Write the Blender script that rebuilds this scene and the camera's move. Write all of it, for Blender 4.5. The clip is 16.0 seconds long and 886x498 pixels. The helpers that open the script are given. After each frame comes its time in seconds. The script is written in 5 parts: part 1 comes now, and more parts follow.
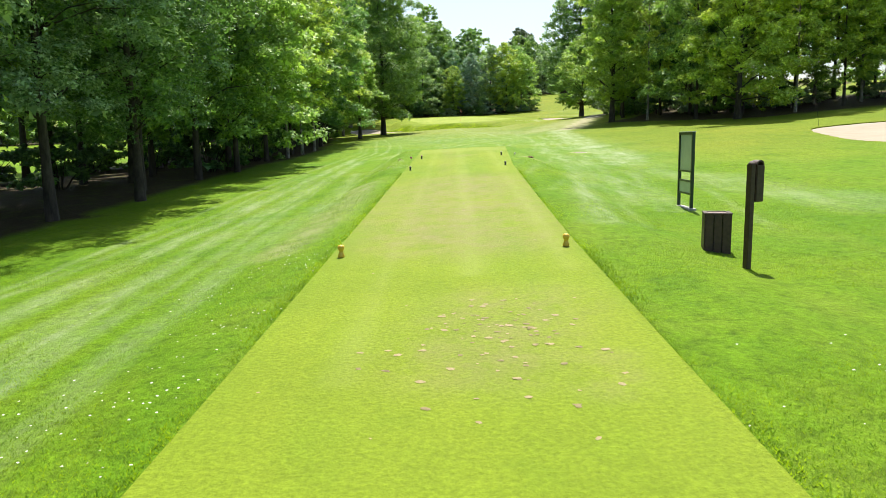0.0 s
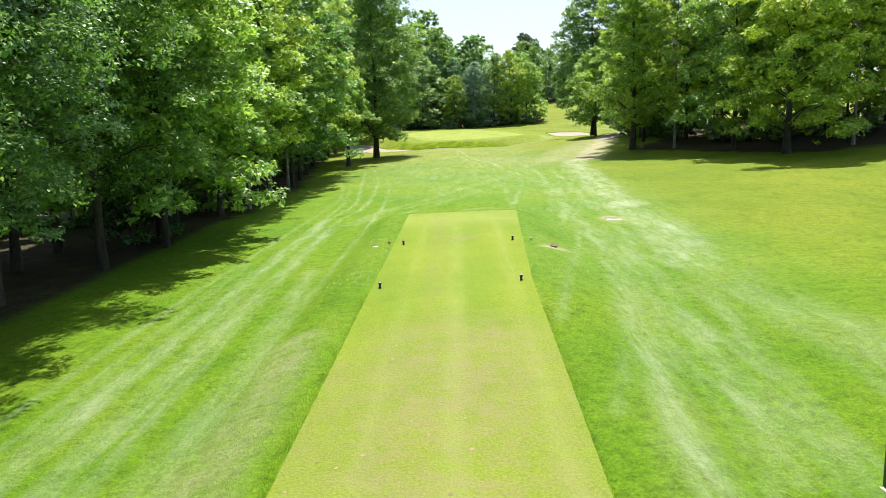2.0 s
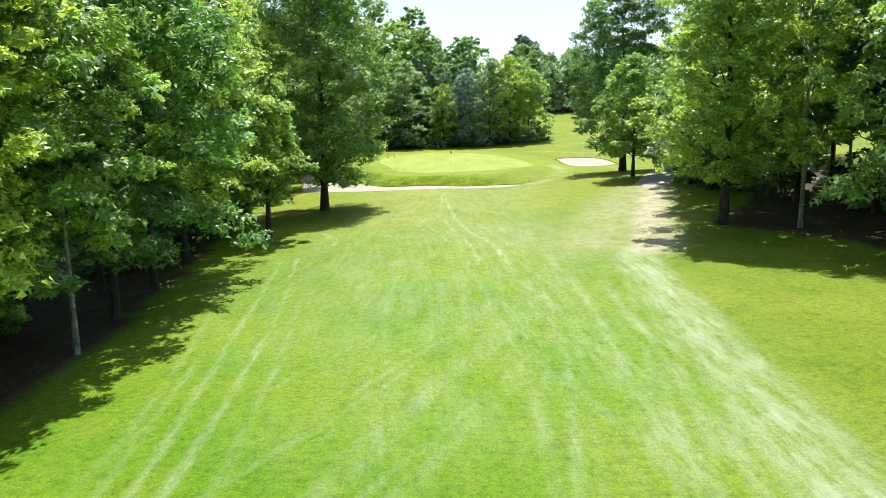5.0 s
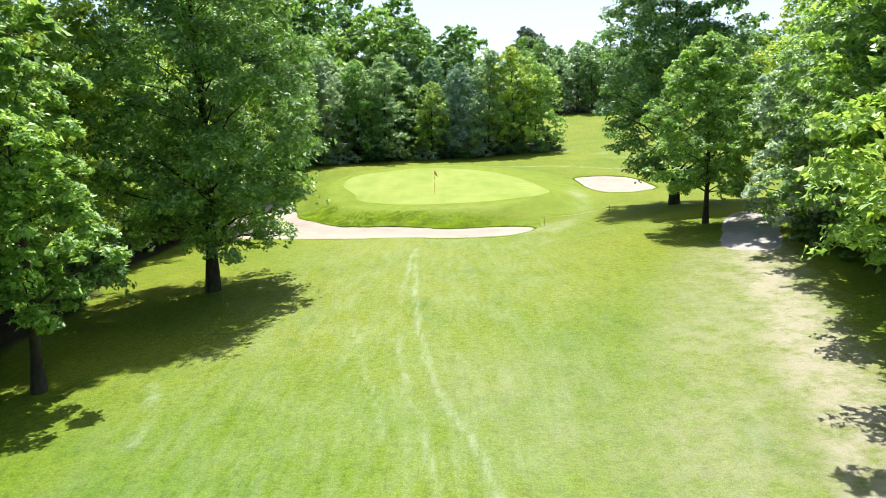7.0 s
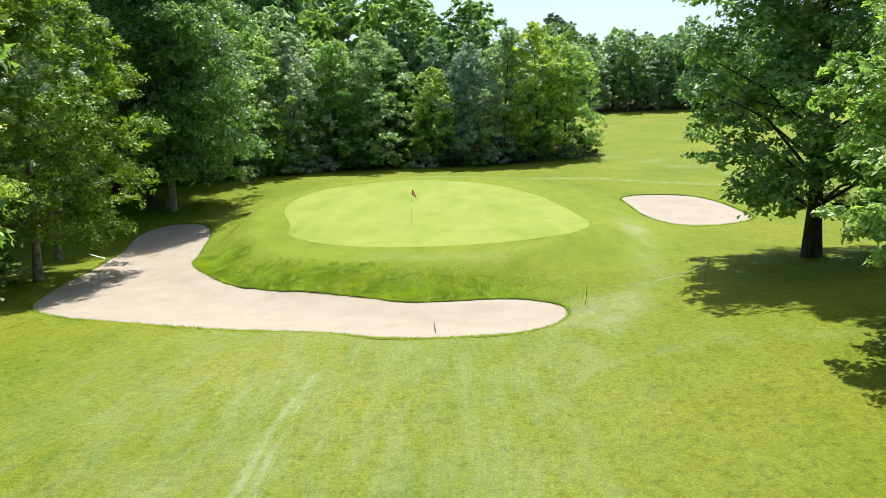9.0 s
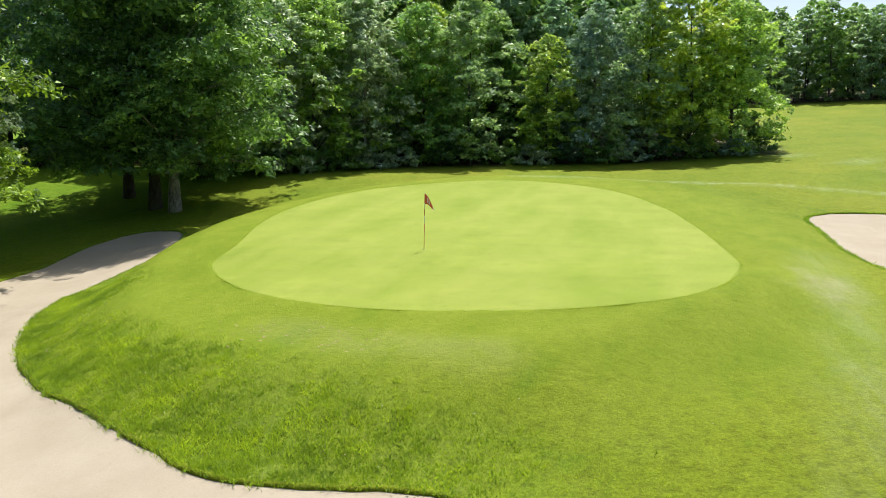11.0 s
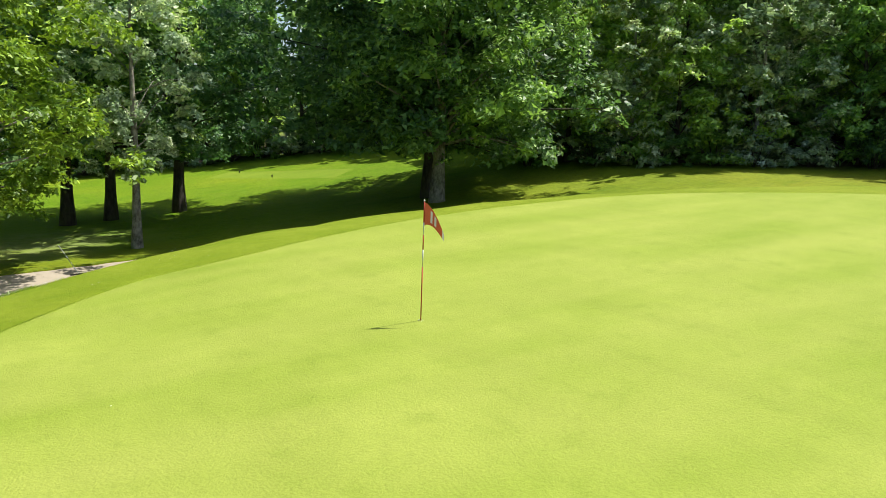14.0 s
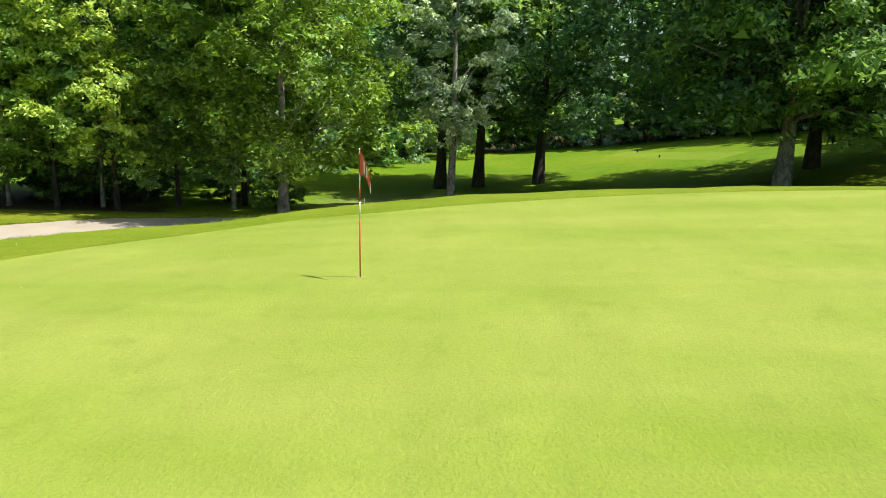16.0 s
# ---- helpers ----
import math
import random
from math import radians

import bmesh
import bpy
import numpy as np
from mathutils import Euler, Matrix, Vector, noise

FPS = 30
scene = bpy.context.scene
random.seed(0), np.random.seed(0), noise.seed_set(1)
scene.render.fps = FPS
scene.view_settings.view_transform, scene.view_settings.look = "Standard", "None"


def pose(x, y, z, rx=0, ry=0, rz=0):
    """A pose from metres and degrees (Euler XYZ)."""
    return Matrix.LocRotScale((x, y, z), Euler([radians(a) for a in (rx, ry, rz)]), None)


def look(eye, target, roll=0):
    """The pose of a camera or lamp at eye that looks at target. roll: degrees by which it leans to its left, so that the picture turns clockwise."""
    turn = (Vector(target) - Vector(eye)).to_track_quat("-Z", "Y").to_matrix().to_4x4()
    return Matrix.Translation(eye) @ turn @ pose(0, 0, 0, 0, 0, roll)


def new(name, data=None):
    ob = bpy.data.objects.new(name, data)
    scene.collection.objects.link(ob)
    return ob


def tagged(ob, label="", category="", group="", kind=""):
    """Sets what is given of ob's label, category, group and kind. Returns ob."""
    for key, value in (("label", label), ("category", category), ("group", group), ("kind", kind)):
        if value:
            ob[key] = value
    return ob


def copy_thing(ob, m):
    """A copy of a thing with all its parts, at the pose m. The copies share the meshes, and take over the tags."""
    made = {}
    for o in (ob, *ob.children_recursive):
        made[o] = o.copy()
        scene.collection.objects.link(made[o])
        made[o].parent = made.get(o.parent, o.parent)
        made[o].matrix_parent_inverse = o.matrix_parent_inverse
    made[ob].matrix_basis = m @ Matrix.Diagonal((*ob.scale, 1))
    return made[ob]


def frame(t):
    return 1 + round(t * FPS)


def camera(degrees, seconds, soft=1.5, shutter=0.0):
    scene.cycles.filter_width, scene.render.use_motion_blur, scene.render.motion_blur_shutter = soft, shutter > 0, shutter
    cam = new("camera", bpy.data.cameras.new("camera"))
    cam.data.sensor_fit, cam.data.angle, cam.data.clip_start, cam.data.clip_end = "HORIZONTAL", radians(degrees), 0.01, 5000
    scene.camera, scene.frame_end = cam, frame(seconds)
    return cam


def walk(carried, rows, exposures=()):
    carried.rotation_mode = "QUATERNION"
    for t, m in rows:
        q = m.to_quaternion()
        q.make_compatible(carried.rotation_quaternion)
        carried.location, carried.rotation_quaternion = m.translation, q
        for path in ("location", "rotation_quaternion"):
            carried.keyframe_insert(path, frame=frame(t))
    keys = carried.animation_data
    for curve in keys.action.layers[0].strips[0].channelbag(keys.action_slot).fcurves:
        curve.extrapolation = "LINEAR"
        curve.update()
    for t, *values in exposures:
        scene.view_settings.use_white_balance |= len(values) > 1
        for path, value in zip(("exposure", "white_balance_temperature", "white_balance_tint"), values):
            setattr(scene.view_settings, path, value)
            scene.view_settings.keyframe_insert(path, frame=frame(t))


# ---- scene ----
cam = camera(63.5, 16.0, soft=0.85, shutter=0.05)
PATH = [
    (0, (0.059, 0.023, 1.881), (0.053, 2.0, 1.58), -1.0),
    (0.5, (0.262, 1.929, 2.472), (0.255, 3.906, 2.171), -0.8),
    (1, (0.396, 4.135, 3.165), (0.386, 6.112, 2.863), -0.9),
    (1.5, (0.476, 6.703, 3.802), (0.467, 8.68, 3.502), -0.8),
    (2, (0.551, 9.55, 4.481), (0.537, 11.528, 4.184), -1.0),
    (2.5, (0.545, 12.725, 5.192), (0.534, 14.703, 4.894), -0.7),
    (3, (0.6, 16.366, 5.871), (0.594, 18.344, 5.572), -0.6),
    (3.5, (0.809, 20.673, 6.579), (0.805, 22.65, 6.279), -0.5),
    (4, (1.05, 25.513, 7.278), (1.054, 27.49, 6.978), -0.2),
    (4.5, (1.359, 30.922, 7.708), (1.367, 32.901, 7.416), -0.4),
    (7, (3.785, 60.788, 10.104), (3.789, 62.766, 9.806), -0.8),
    (7.5, (4.245, 67.116, 10.31), (4.251, 69.093, 10.011), -0.7),
    (8, (4.761, 73.416, 10.436), (4.763, 75.393, 10.136), -0.7),
    (8.2, (5.032, 75.825, 10.445), (5.029, 77.803, 10.148), -0.6),
    (10.3, (9.843, 98.758, 9.348), (9.527, 100.712, 9.059), 0.2),
    (10.5, (10.213, 100.575, 9.3), (9.843, 102.519, 9.008), 0.5),
    (11, (10.985, 104.661, 9.147), (10.467, 106.571, 8.857), 0.3),
    (11.5, (11.623, 108.445, 9.081), (10.953, 110.306, 8.79), 0.6),
    (12, (12.11, 112.009, 9.019), (11.267, 113.799, 8.724), 0.7),
    (12.5, (12.469, 115.389, 8.917), (11.429, 117.071, 8.616), 1.1),
    (13, (12.812, 118.427, 8.808), (11.577, 119.97, 8.5), 1.5),
    (13.5, (13.153, 121.284, 8.692), (11.728, 122.65, 8.371), 1.8),
    (14, (13.537, 123.906, 8.533), (11.916, 125.03, 8.203), 2.05),
    (14.5, (13.953, 126.349, 8.366), (12.171, 127.189, 8.019), 2.05),
    (15, (14.38, 128.611, 8.247), (12.485, 129.136, 7.881), 2.05),
    (15.5, (14.649, 130.788, 8.159), (12.696, 130.981, 7.775), 2.0),
    (16, (14.764, 132.906, 8.152), (12.812, 132.761, 7.741), 1.85),
]
walk(cam, [(t, look(eye, target, roll)) for t, eye, target, roll in PATH],
     [(0, 0.98, 6500, 9), (3, 1.02, 6250, 12), (4.5, 1.09, 6050, 15), (7.5, 1.10, 5950, 14), (10.3, 0.70, 6300, 11), (11, 0.72, 6350, 10), (12, 0.86, 6400, 10), (15, 0.83, 6400, 10), (16, 0.83, 6250, 10)])

# ---- world, sun, exposure ----
SUN_HIGH, SUN_EAST = radians(64.5), radians(8)
world = bpy.data.worlds.new("sky")
scene.world = world
world.use_nodes = True
wn = world.node_tree
sky = wn.nodes.new("ShaderNodeTexSky")
sky.sky_type = "NISHITA"
sky.sun_disc = False
sky.sun_elevation, sky.sun_rotation = SUN_HIGH, SUN_EAST
sky.air_density, sky.dust_density, sky.ozone_density = 1.0, 2.4, 0.6
wn.links.new(sky.outputs[0], wn.nodes["Background"].inputs[0])
wn.nodes["Background"].inputs[1].default_value = 0.10
sun_data = bpy.data.lights.new("sun", "SUN")
sun_data.energy, sun_data.angle, sun_data.color = 5.0, radians(0.55), (1.0, 0.95, 0.86)
sun = new("sun", sun_data)
sun.matrix_world = look((60 * math.sin(SUN_EAST), 60 * math.cos(SUN_EAST), 60 * math.tan(SUN_HIGH)), (0, 0, 0))


# ---- materials ----
def nodes_of(name):
    m = bpy.data.materials.new(name)
    m.use_nodes = True
    nt = m.node_tree
    return m, nt, nt.nodes["Principled BSDF"]


def add(nt, kind, **values):
    n = nt.nodes.new(kind)
    for k, v in values.items():
        n.inputs[k.replace("_", " ")].default_value = v
    return n


def tex(nt, scale, detail=4.0, rough=0.6, stretch=(1, 1, 1), turn=0.0, coords="Object"):
    """Noise in metres: scale is features per metre."""
    c = nt.nodes.new("ShaderNodeTexCoord")
    mp = nt.nodes.new("ShaderNodeMapping")
    mp.inputs["Scale"].default_value = stretch
    mp.inputs["Rotation"].default_value = (0, 0, turn)
    nt.links.new(c.outputs[coords], mp.inputs["Vector"])
    n = add(nt, "ShaderNodeTexNoise", Scale=scale, Detail=detail, Roughness=rough)
    nt.links.new(mp.outputs[0], n.inputs["Vector"])
    return n.outputs["Fac"]


def ramp(nt, fac, stops):
    r = nt.nodes.new("ShaderNodeValToRGB")
    e = r.color_ramp.elements
    while len(e) < len(stops):
        e.new(0.5)
    for s, (p, c) in zip(e, stops):
        s.position = p
        s.color = (*c, 1) if len(c) == 3 else c
    nt.links.new(fac, r.inputs[0])
    return r.outputs[0]


def mixc(nt, fac, a, b, blend="MIX"):
    m = nt.nodes.new("ShaderNodeMix")
    m.data_type, m.blend_type = "RGBA", blend
    for sock, v in ((m.inputs[0], fac), (m.inputs[6], a), (m.inputs[7], b)):
        if isinstance(v, (int, float)):
            sock.default_value = v
        elif isinstance(v, tuple):
            sock.default_value = (*v, 1)
        else:
            nt.links.new(v, sock)
    return m.outputs[2]


def grey(v):
    return (v, v, v)


def maths(nt, op, a, b=0.0):
    m = nt.nodes.new("ShaderNodeMath")
    m.operation = op
    m.use_clamp = op in ("MULTIPLY", "ADD", "SUBTRACT")
    for sock, v in zip(m.inputs, (a, b)):
        if isinstance(v, (int, float)):
            sock.default_value = v
        else:
            nt.links.new(v, sock)
    return m.outputs[0]


def bump(nt, p, height, strength, distance):
    b = add(nt, "ShaderNodeBump", Strength=strength, Distance=distance)
    nt.links.new(height, b.inputs["Height"])
    nt.links.new(b.outputs[0], p.inputs["Normal"])


def attr(nt, name):
    a = nt.nodes.new("ShaderNodeAttribute")
    a.attribute_name = name
    return a.outputs["Fac"]


def grass_material():
    """Rough and fairway turf, with worn tracks, dry ground and leaf litter by attributes of the ground."""
    m, nt, p = nodes_of("turf")
    big = tex(nt, 0.11, 4, 0.6)
    mid = tex(nt, 0.8, 5, 0.65, (1, 0.5, 1))
    tuft = tex(nt, 4.5, 4, 0.7)
    fine = tex(nt, 16, 5, 0.8)
    blade = tex(nt, 70, 3, 0.7, (1, 0.45, 1))
    green = ramp(nt, big, [(0.3, (0.0734, 0.167, 0.00408)), (0.5, (0.0966, 0.19, 0.00476)), (0.7, (0.132, 0.208, 0.00612))])
    olive = ramp(nt, big, [(0.3, (0.109, 0.16, 0.00612)), (0.5, (0.139, 0.178, 0.00816)), (0.7, (0.175, 0.196, 0.0136))])
    c = mixc(nt, attr(nt, "olive"), green, olive)
    c = mixc(nt, ramp(nt, mid, [(0.45, grey(0)), (0.72, grey(0.45))]), c, (0.16, 0.208, 0.0204))
    c = mixc(nt, ramp(nt, mid, [(0.25, grey(0.6)), (0.43, grey(0))]), c, (0.0423, 0.116, 0.0043))
    c = mixc(nt, 1.0, c, ramp(nt, tuft, [(0.28, grey(0.62)), (0.5, grey(1.0)), (0.75, grey(1.2))]), "MULTIPLY")
    c = mixc(nt, 1.0, c, ramp(nt, fine, [(0.3, grey(0.55)), (0.52, grey(1.0)), (0.75, grey(1.45))]), "MULTIPLY")
    c = mixc(nt, attr(nt, "mown"), c, mixc(nt, ramp(nt, mid, [(0.35, grey(0)), (0.65, grey(1))]), (0.125, 0.185, 0.009), (0.175, 0.225, 0.018)))
    pale = mixc(nt, fine, (0.17, 0.238, 0.0884), (0.34, 0.381, 0.238))
    streak = tex(nt, 2.2, 6, 0.75, (1, 0.16, 1), -0.06)
    broken = ramp(nt, tex(nt, 0.6, 5, 0.7, (1, 0.5, 1)), [(0.34, grey(0.4)), (0.6, grey(1.1))])
    wear = maths(nt, "MULTIPLY", maths(nt, "MULTIPLY", attr(nt, "wear"), ramp(nt, streak, [(0.36, grey(0.15)), (0.6, grey(1.3))])), broken)
    c = mixc(nt, wear, c, pale)
    dry = maths(nt, "MULTIPLY", attr(nt, "dry"), ramp(nt, tex(nt, 1.1, 6, 0.75), [(0.34, grey(0.2)), (0.58, grey(1.2))]))
    c = mixc(nt, dry, c, mixc(nt, fine, (0.25, 0.228, 0.125), (0.37, 0.345, 0.235)))
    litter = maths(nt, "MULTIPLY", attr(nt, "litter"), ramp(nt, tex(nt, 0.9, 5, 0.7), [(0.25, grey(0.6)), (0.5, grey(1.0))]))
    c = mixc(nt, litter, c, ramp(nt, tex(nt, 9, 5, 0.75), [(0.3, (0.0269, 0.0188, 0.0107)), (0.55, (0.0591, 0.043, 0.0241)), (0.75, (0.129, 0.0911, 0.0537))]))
    nt.links.new(c, p.inputs["Base Color"])
    p.inputs["Roughness"].default_value = 0.8
    p.inputs["Specular IOR Level"].default_value = 0.08
    h = mixc(nt, 0.45, tuft, mixc(nt, 0.5, fine, blade))
    bump(nt, p, h, 1.0, 0.09)
    return m


def short_turf(name, low, high, bands, band_turn, grain=0.25, thirst=1.0):
    """Closely mown turf with faint mowing bands."""
    m, nt, p = nodes_of(name)
    mid = tex(nt, 0.35, 5, 0.62, (1, 0.45, 1), band_turn)
    fine = tex(nt, 22, 4, 0.7)
    c = ramp(nt, mid, [(0.3, low), (0.68, high)])
    smear = tex(nt, 0.9, 5, 0.7, (0.35, 1, 1), band_turn * 0.5)
    c = mixc(nt, 1.0, c, ramp(nt, smear, [(0.3, grey(0.93)), (0.7, grey(1.07))]), "MULTIPLY")
    stripe = tex(nt, bands, 2, 0.5, (1, 0.02, 1), band_turn)
    c = mixc(nt, ramp(nt, stripe, [(0.4, grey(0.0)), (0.6, grey(0.25))]), c, tuple(v * f for v, f in zip(high, (1.18, 1.08, 1.4))))
    c = mixc(nt, 1.0, c, ramp(nt, fine, [(0.3, grey(1 - grain)), (0.7, grey(1 + grain))]), "MULTIPLY")
    blotch = ramp(nt, tex(nt, 1.3, 6, 0.75), [(0.55, grey(0)), (0.72, grey(0.4))])
    c = mixc(nt, blotch, c, tuple(v * f for v, f in zip(low, (0.8, 0.82, 0.8))))
    c = mixc(nt, maths(nt, "MULTIPLY", attr(nt, "wear"), ramp(nt, tex(nt, 1.1, 5, 0.7, (1, 0.3, 1)), [(0.3, grey(0.2)), (0.65, grey(1))])), c, (0.231, 0.272, 0.068))
    dry = maths(nt, "MULTIPLY", attr(nt, "dry"), ramp(nt, tex(nt, 1.6, 6, 0.8), [(0.36, grey(0.05)), (0.62, grey(1.0 * thirst))]))
    c = mixc(nt, dry, c, mixc(nt, fine, (0.17, 0.146, 0.0612), (0.252, 0.211, 0.116)))
    hole = maths(nt, "MULTIPLY", ramp(nt, attr(nt, "dry"), [(0.84, grey(0)), (0.95, grey(1))]), ramp(nt, tex(nt, 5.5, 3, 0.6, (1, 1.3, 1)), [(0.53, grey(0)), (0.60, grey(1.0))]))
    c = mixc(nt, hole, c, mixc(nt, fine, (0.215, 0.161, 0.107), (0.354, 0.301, 0.237)))
    nt.links.new(c, p.inputs["Base Color"])
    p.inputs["Roughness"].default_value = 0.8
    p.inputs["Specular IOR Level"].default_value = 0.1
    bump(nt, p, fine, 0.8, 0.03)
    return m


def sand_material():
    m, nt, p = nodes_of("sand")
    c = ramp(nt, tex(nt, 0.5, 5, 0.65), [(0.3, (0.286, 0.245, 0.184)), (0.7, (0.333, 0.292, 0.228))])
    fine = tex(nt, 30, 4, 0.7)
    c = mixc(nt, 1.0, c, ramp(nt, fine, [(0.3, grey(0.88)), (0.7, grey(1.06))]), "MULTIPLY")
    marks = tex(nt, 3.0, 4, 0.6, (1, 0.2, 1), 0.9)
    c = mixc(nt, ramp(nt, marks, [(0.58, grey(0)), (0.75, grey(0.35))]), c, (0.231, 0.187, 0.139))
    nt.links.new(c, p.inputs["Base Color"])
    p.inputs["Roughness"].default_value = 0.95
    p.inputs["Specular IOR Level"].default_value = 0.1
    bump(nt, p, mixc(nt, 0.4, marks, fine), 0.3, 0.04)
    return m


def gravel_material():
    m, nt, p = nodes_of("gravel")
    c = ramp(nt, tex(nt, 1.2, 6, 0.7), [(0.3, (0.272, 0.248, 0.211)), (0.7, (0.381, 0.354, 0.313))])
    fine = tex(nt, 25, 4, 0.75)
    c = mixc(nt, 1.0, c, ramp(nt, fine, [(0.3, grey(0.7)), (0.7, grey(1.15))]), "MULTIPLY")
    nt.links.new(c, p.inputs["Base Color"])
    p.inputs["Roughness"].default_value = 0.95
    bump(nt, p, fine, 0.8, 0.03)
    return m


def leaf_material(name, dark, light, through_colour, gloss=0.5, shine=0.3, clear=0.27):
    """Leaves that let some light through; each leaf and each tree differs a little."""
    m = bpy.data.materials.new(name)
    m.use_nodes = True
    nt = m.node_tree
    nt.nodes.clear()
    out = nt.nodes.new("ShaderNodeOutputMaterial")
    geo = nt.nodes.new("ShaderNodeNewGeometry")
    info = nt.nodes.new("ShaderNodeObjectInfo")
    leaf = ramp(nt, geo.outputs["Random Per Island"], [(0.0, dark), (0.6, tuple(0.7 * a + 0.3 * b for a, b in zip(dark, light))), (1.0, light)])
    tree = ramp(nt, info.outputs["Random"], [(0.0, (0.70, 0.82, 0.92)), (0.5, (0.98, 0.98, 1)), (1.0, (1.12, 1.08, 0.92))])
    tree = mixc(nt, 1.0, tree, ramp(nt, tex(nt, 0.75, 3, 0.6), [(0.3, (0.55, 0.64, 0.74)), (0.5, (0.95, 0.96, 1)), (0.7, (1.4, 1.3, 1.1))]), "MULTIPLY")
    c = mixc(nt, 1.0, leaf, tree, "MULTIPLY")
    d = nt.nodes.new("ShaderNodeBsdfPrincipled")
    d.inputs["Roughness"].default_value = gloss
    d.inputs["Specular IOR Level"].default_value = shine
    nt.links.new(c, d.inputs["Base Color"])
    t = nt.nodes.new("ShaderNodeBsdfTranslucent")
    nt.links.new(mixc(nt, 1.0, tree, through_colour, "MULTIPLY"), t.inputs["Color"])
    mix = nt.nodes.new("ShaderNodeMixShader")
    mix.inputs[0].default_value = clear
    nt.links.new(d.outputs[0], mix.inputs[1])
    nt.links.new(t.outputs[0], mix.inputs[2])
    nt.links.new(mix.outputs[0], out.inputs[0])
    return m


def bark_material(name, dark, light, band=False):
    m, nt, p = nodes_of(name)
    n = tex(nt, 5, 6, 0.7, (1, 1, 0.3) if not band else (1, 1, 0.6))
    c = ramp(nt, n, [(0.35, dark), (0.62, light)])
    c = mixc(nt, ramp(nt, tex(nt, 1.2, 4, 0.6), [(0.5, grey(0)), (0.75, grey(0.5))]), c, (0.09, 0.11, 0.05))
    nt.links.new(c, p.inputs["Base Color"])
    p.inputs["Roughness"].default_value = 0.9
    bump(nt, p, n, 0.8, 0.04)
    return m


def plain(name, colour, rough=0.5, metal=0.0, vary=0.12, scale=12, wear=None):
    m, nt, p = nodes_of(name)
    n = tex(nt, scale, 5, 0.65)
    lo = tuple(v * (1 - vary) for v in colour)
    hi = tuple(min(1, v * (1 + vary)) for v in colour)
    c = ramp(nt, n, [(0.3, lo), (0.7, hi)])
    if wear:
        c = mixc(nt, ramp(nt, tex(nt, scale * 0.4, 6, 0.75), [(0.6, grey(0)), (0.75, grey(0.7))]), c, wear)
    nt.links.new(c, p.inputs["Base Color"])
    p.inputs["Roughness"].default_value, p.inputs["Metallic"].default_value = rough, metal
    bump(nt, p, n, 0.2, 0.004)
    return m


TURF = grass_material()
TEE_TURF = short_turf("tee_turf", (0.11, 0.18, 0.00966), (0.156, 0.207, 0.0129), 0.9, 0.0, 0.25, 0.85)
GREEN_TURF = short_turf("green_turf", (0.150, 0.210, 0.020), (0.218, 0.262, 0.044), 0.5, -0.8, 0.1)
COLLAR_TURF = short_turf("collar_turf", (0.107, 0.175, 0.00966), (0.139, 0.199, 0.0161), 0.6, 0.6)
SAND = sand_material()
GRAVEL = gravel_material()
SOIL = plain("soil_edge", (0.163, 0.129, 0.0612), 0.95, 0, 0.45, 9, (0.0884, 0.129, 0.0204))
BLADE = leaf_material("grass_blades", (0.085, 0.185, 0.006), (0.235, 0.340, 0.050), (0.30, 0.46, 0.012), 0.35, 0.4, 0.5)
BLADE_OLIVE = leaf_material("olive_grass_blades", (0.130, 0.235, 0.010), (0.330, 0.430, 0.070), (0.36, 0.50, 0.02), 0.4, 0.35, 0.5)
LEAF_MID = leaf_material("leaf_mid", (0.064, 0.150, 0.030), (0.56, 0.76, 0.19), (0.54, 0.84, 0.12))
LEAF_DEEP = leaf_material("leaf_deep", (0.034, 0.095, 0.026), (0.37, 0.55, 0.14), (0.34, 0.60, 0.09))
LEAF_LIGHT = leaf_material("leaf_light", (0.12, 0.245, 0.028), (0.70, 0.84, 0.17), (0.76, 0.92, 0.12))
LEAF_DARK = leaf_material("leaf_dark", (0.018, 0.060, 0.024), (0.22, 0.37, 0.12), (0.20, 0.40, 0.08))
LEAF_OLIVE = leaf_material("leaf_olive", (0.028, 0.078, 0.008), (0.46, 0.62, 0.06), (0.42, 0.60, 0.03))
LEAF_SILVER = leaf_material("leaf_silver", (0.13, 0.215, 0.12), (0.74, 0.82, 0.60), (0.52, 0.72, 0.34))
LEAF_GREY = leaf_material("leaf_grey", (0.070, 0.150, 0.068), (0.56, 0.72, 0.38), (0.48, 0.74, 0.24))
LEAF_PINE = leaf_material("leaf_pine", (0.025, 0.06, 0.025), (0.06, 0.11, 0.04), (0.08, 0.15, 0.04))
BARK = bark_material("bark", (0.016, 0.012, 0.009), (0.062, 0.050, 0.036))
BARK_PALE = bark_material("bark_pale", (0.075, 0.0638, 0.0488), (0.315, 0.292, 0.247), True)
DIVOT = plain("divot_sand", (0.25, 0.20, 0.105), 0.95, 0, 0.35, 30, (0.16, 0.18, 0.04))
WOOD_BROWN = plain("brown_stained_wood", (0.045, 0.0225, 0.0165), 0.55, 0, 0.4, 18, (0.105, 0.075, 0.06))
WOOD_PALE = plain("weathered_brown_wood", (0.16, 0.11, 0.095), 0.65, 0, 0.3, 14, (0.24, 0.19, 0.16))
PAINT_GREEN = plain("dark_green_paint", (0.009, 0.0263, 0.0165), 0.35, 0, 0.25, 10)
PANEL = plain("pale_panel", (0.39, 0.45, 0.42), 0.25, 0, 0.08, 3)
CONCRETE = plain("concrete", (0.413, 0.398, 0.36), 0.9, 0, 0.2, 12, (0.262, 0.27, 0.188))
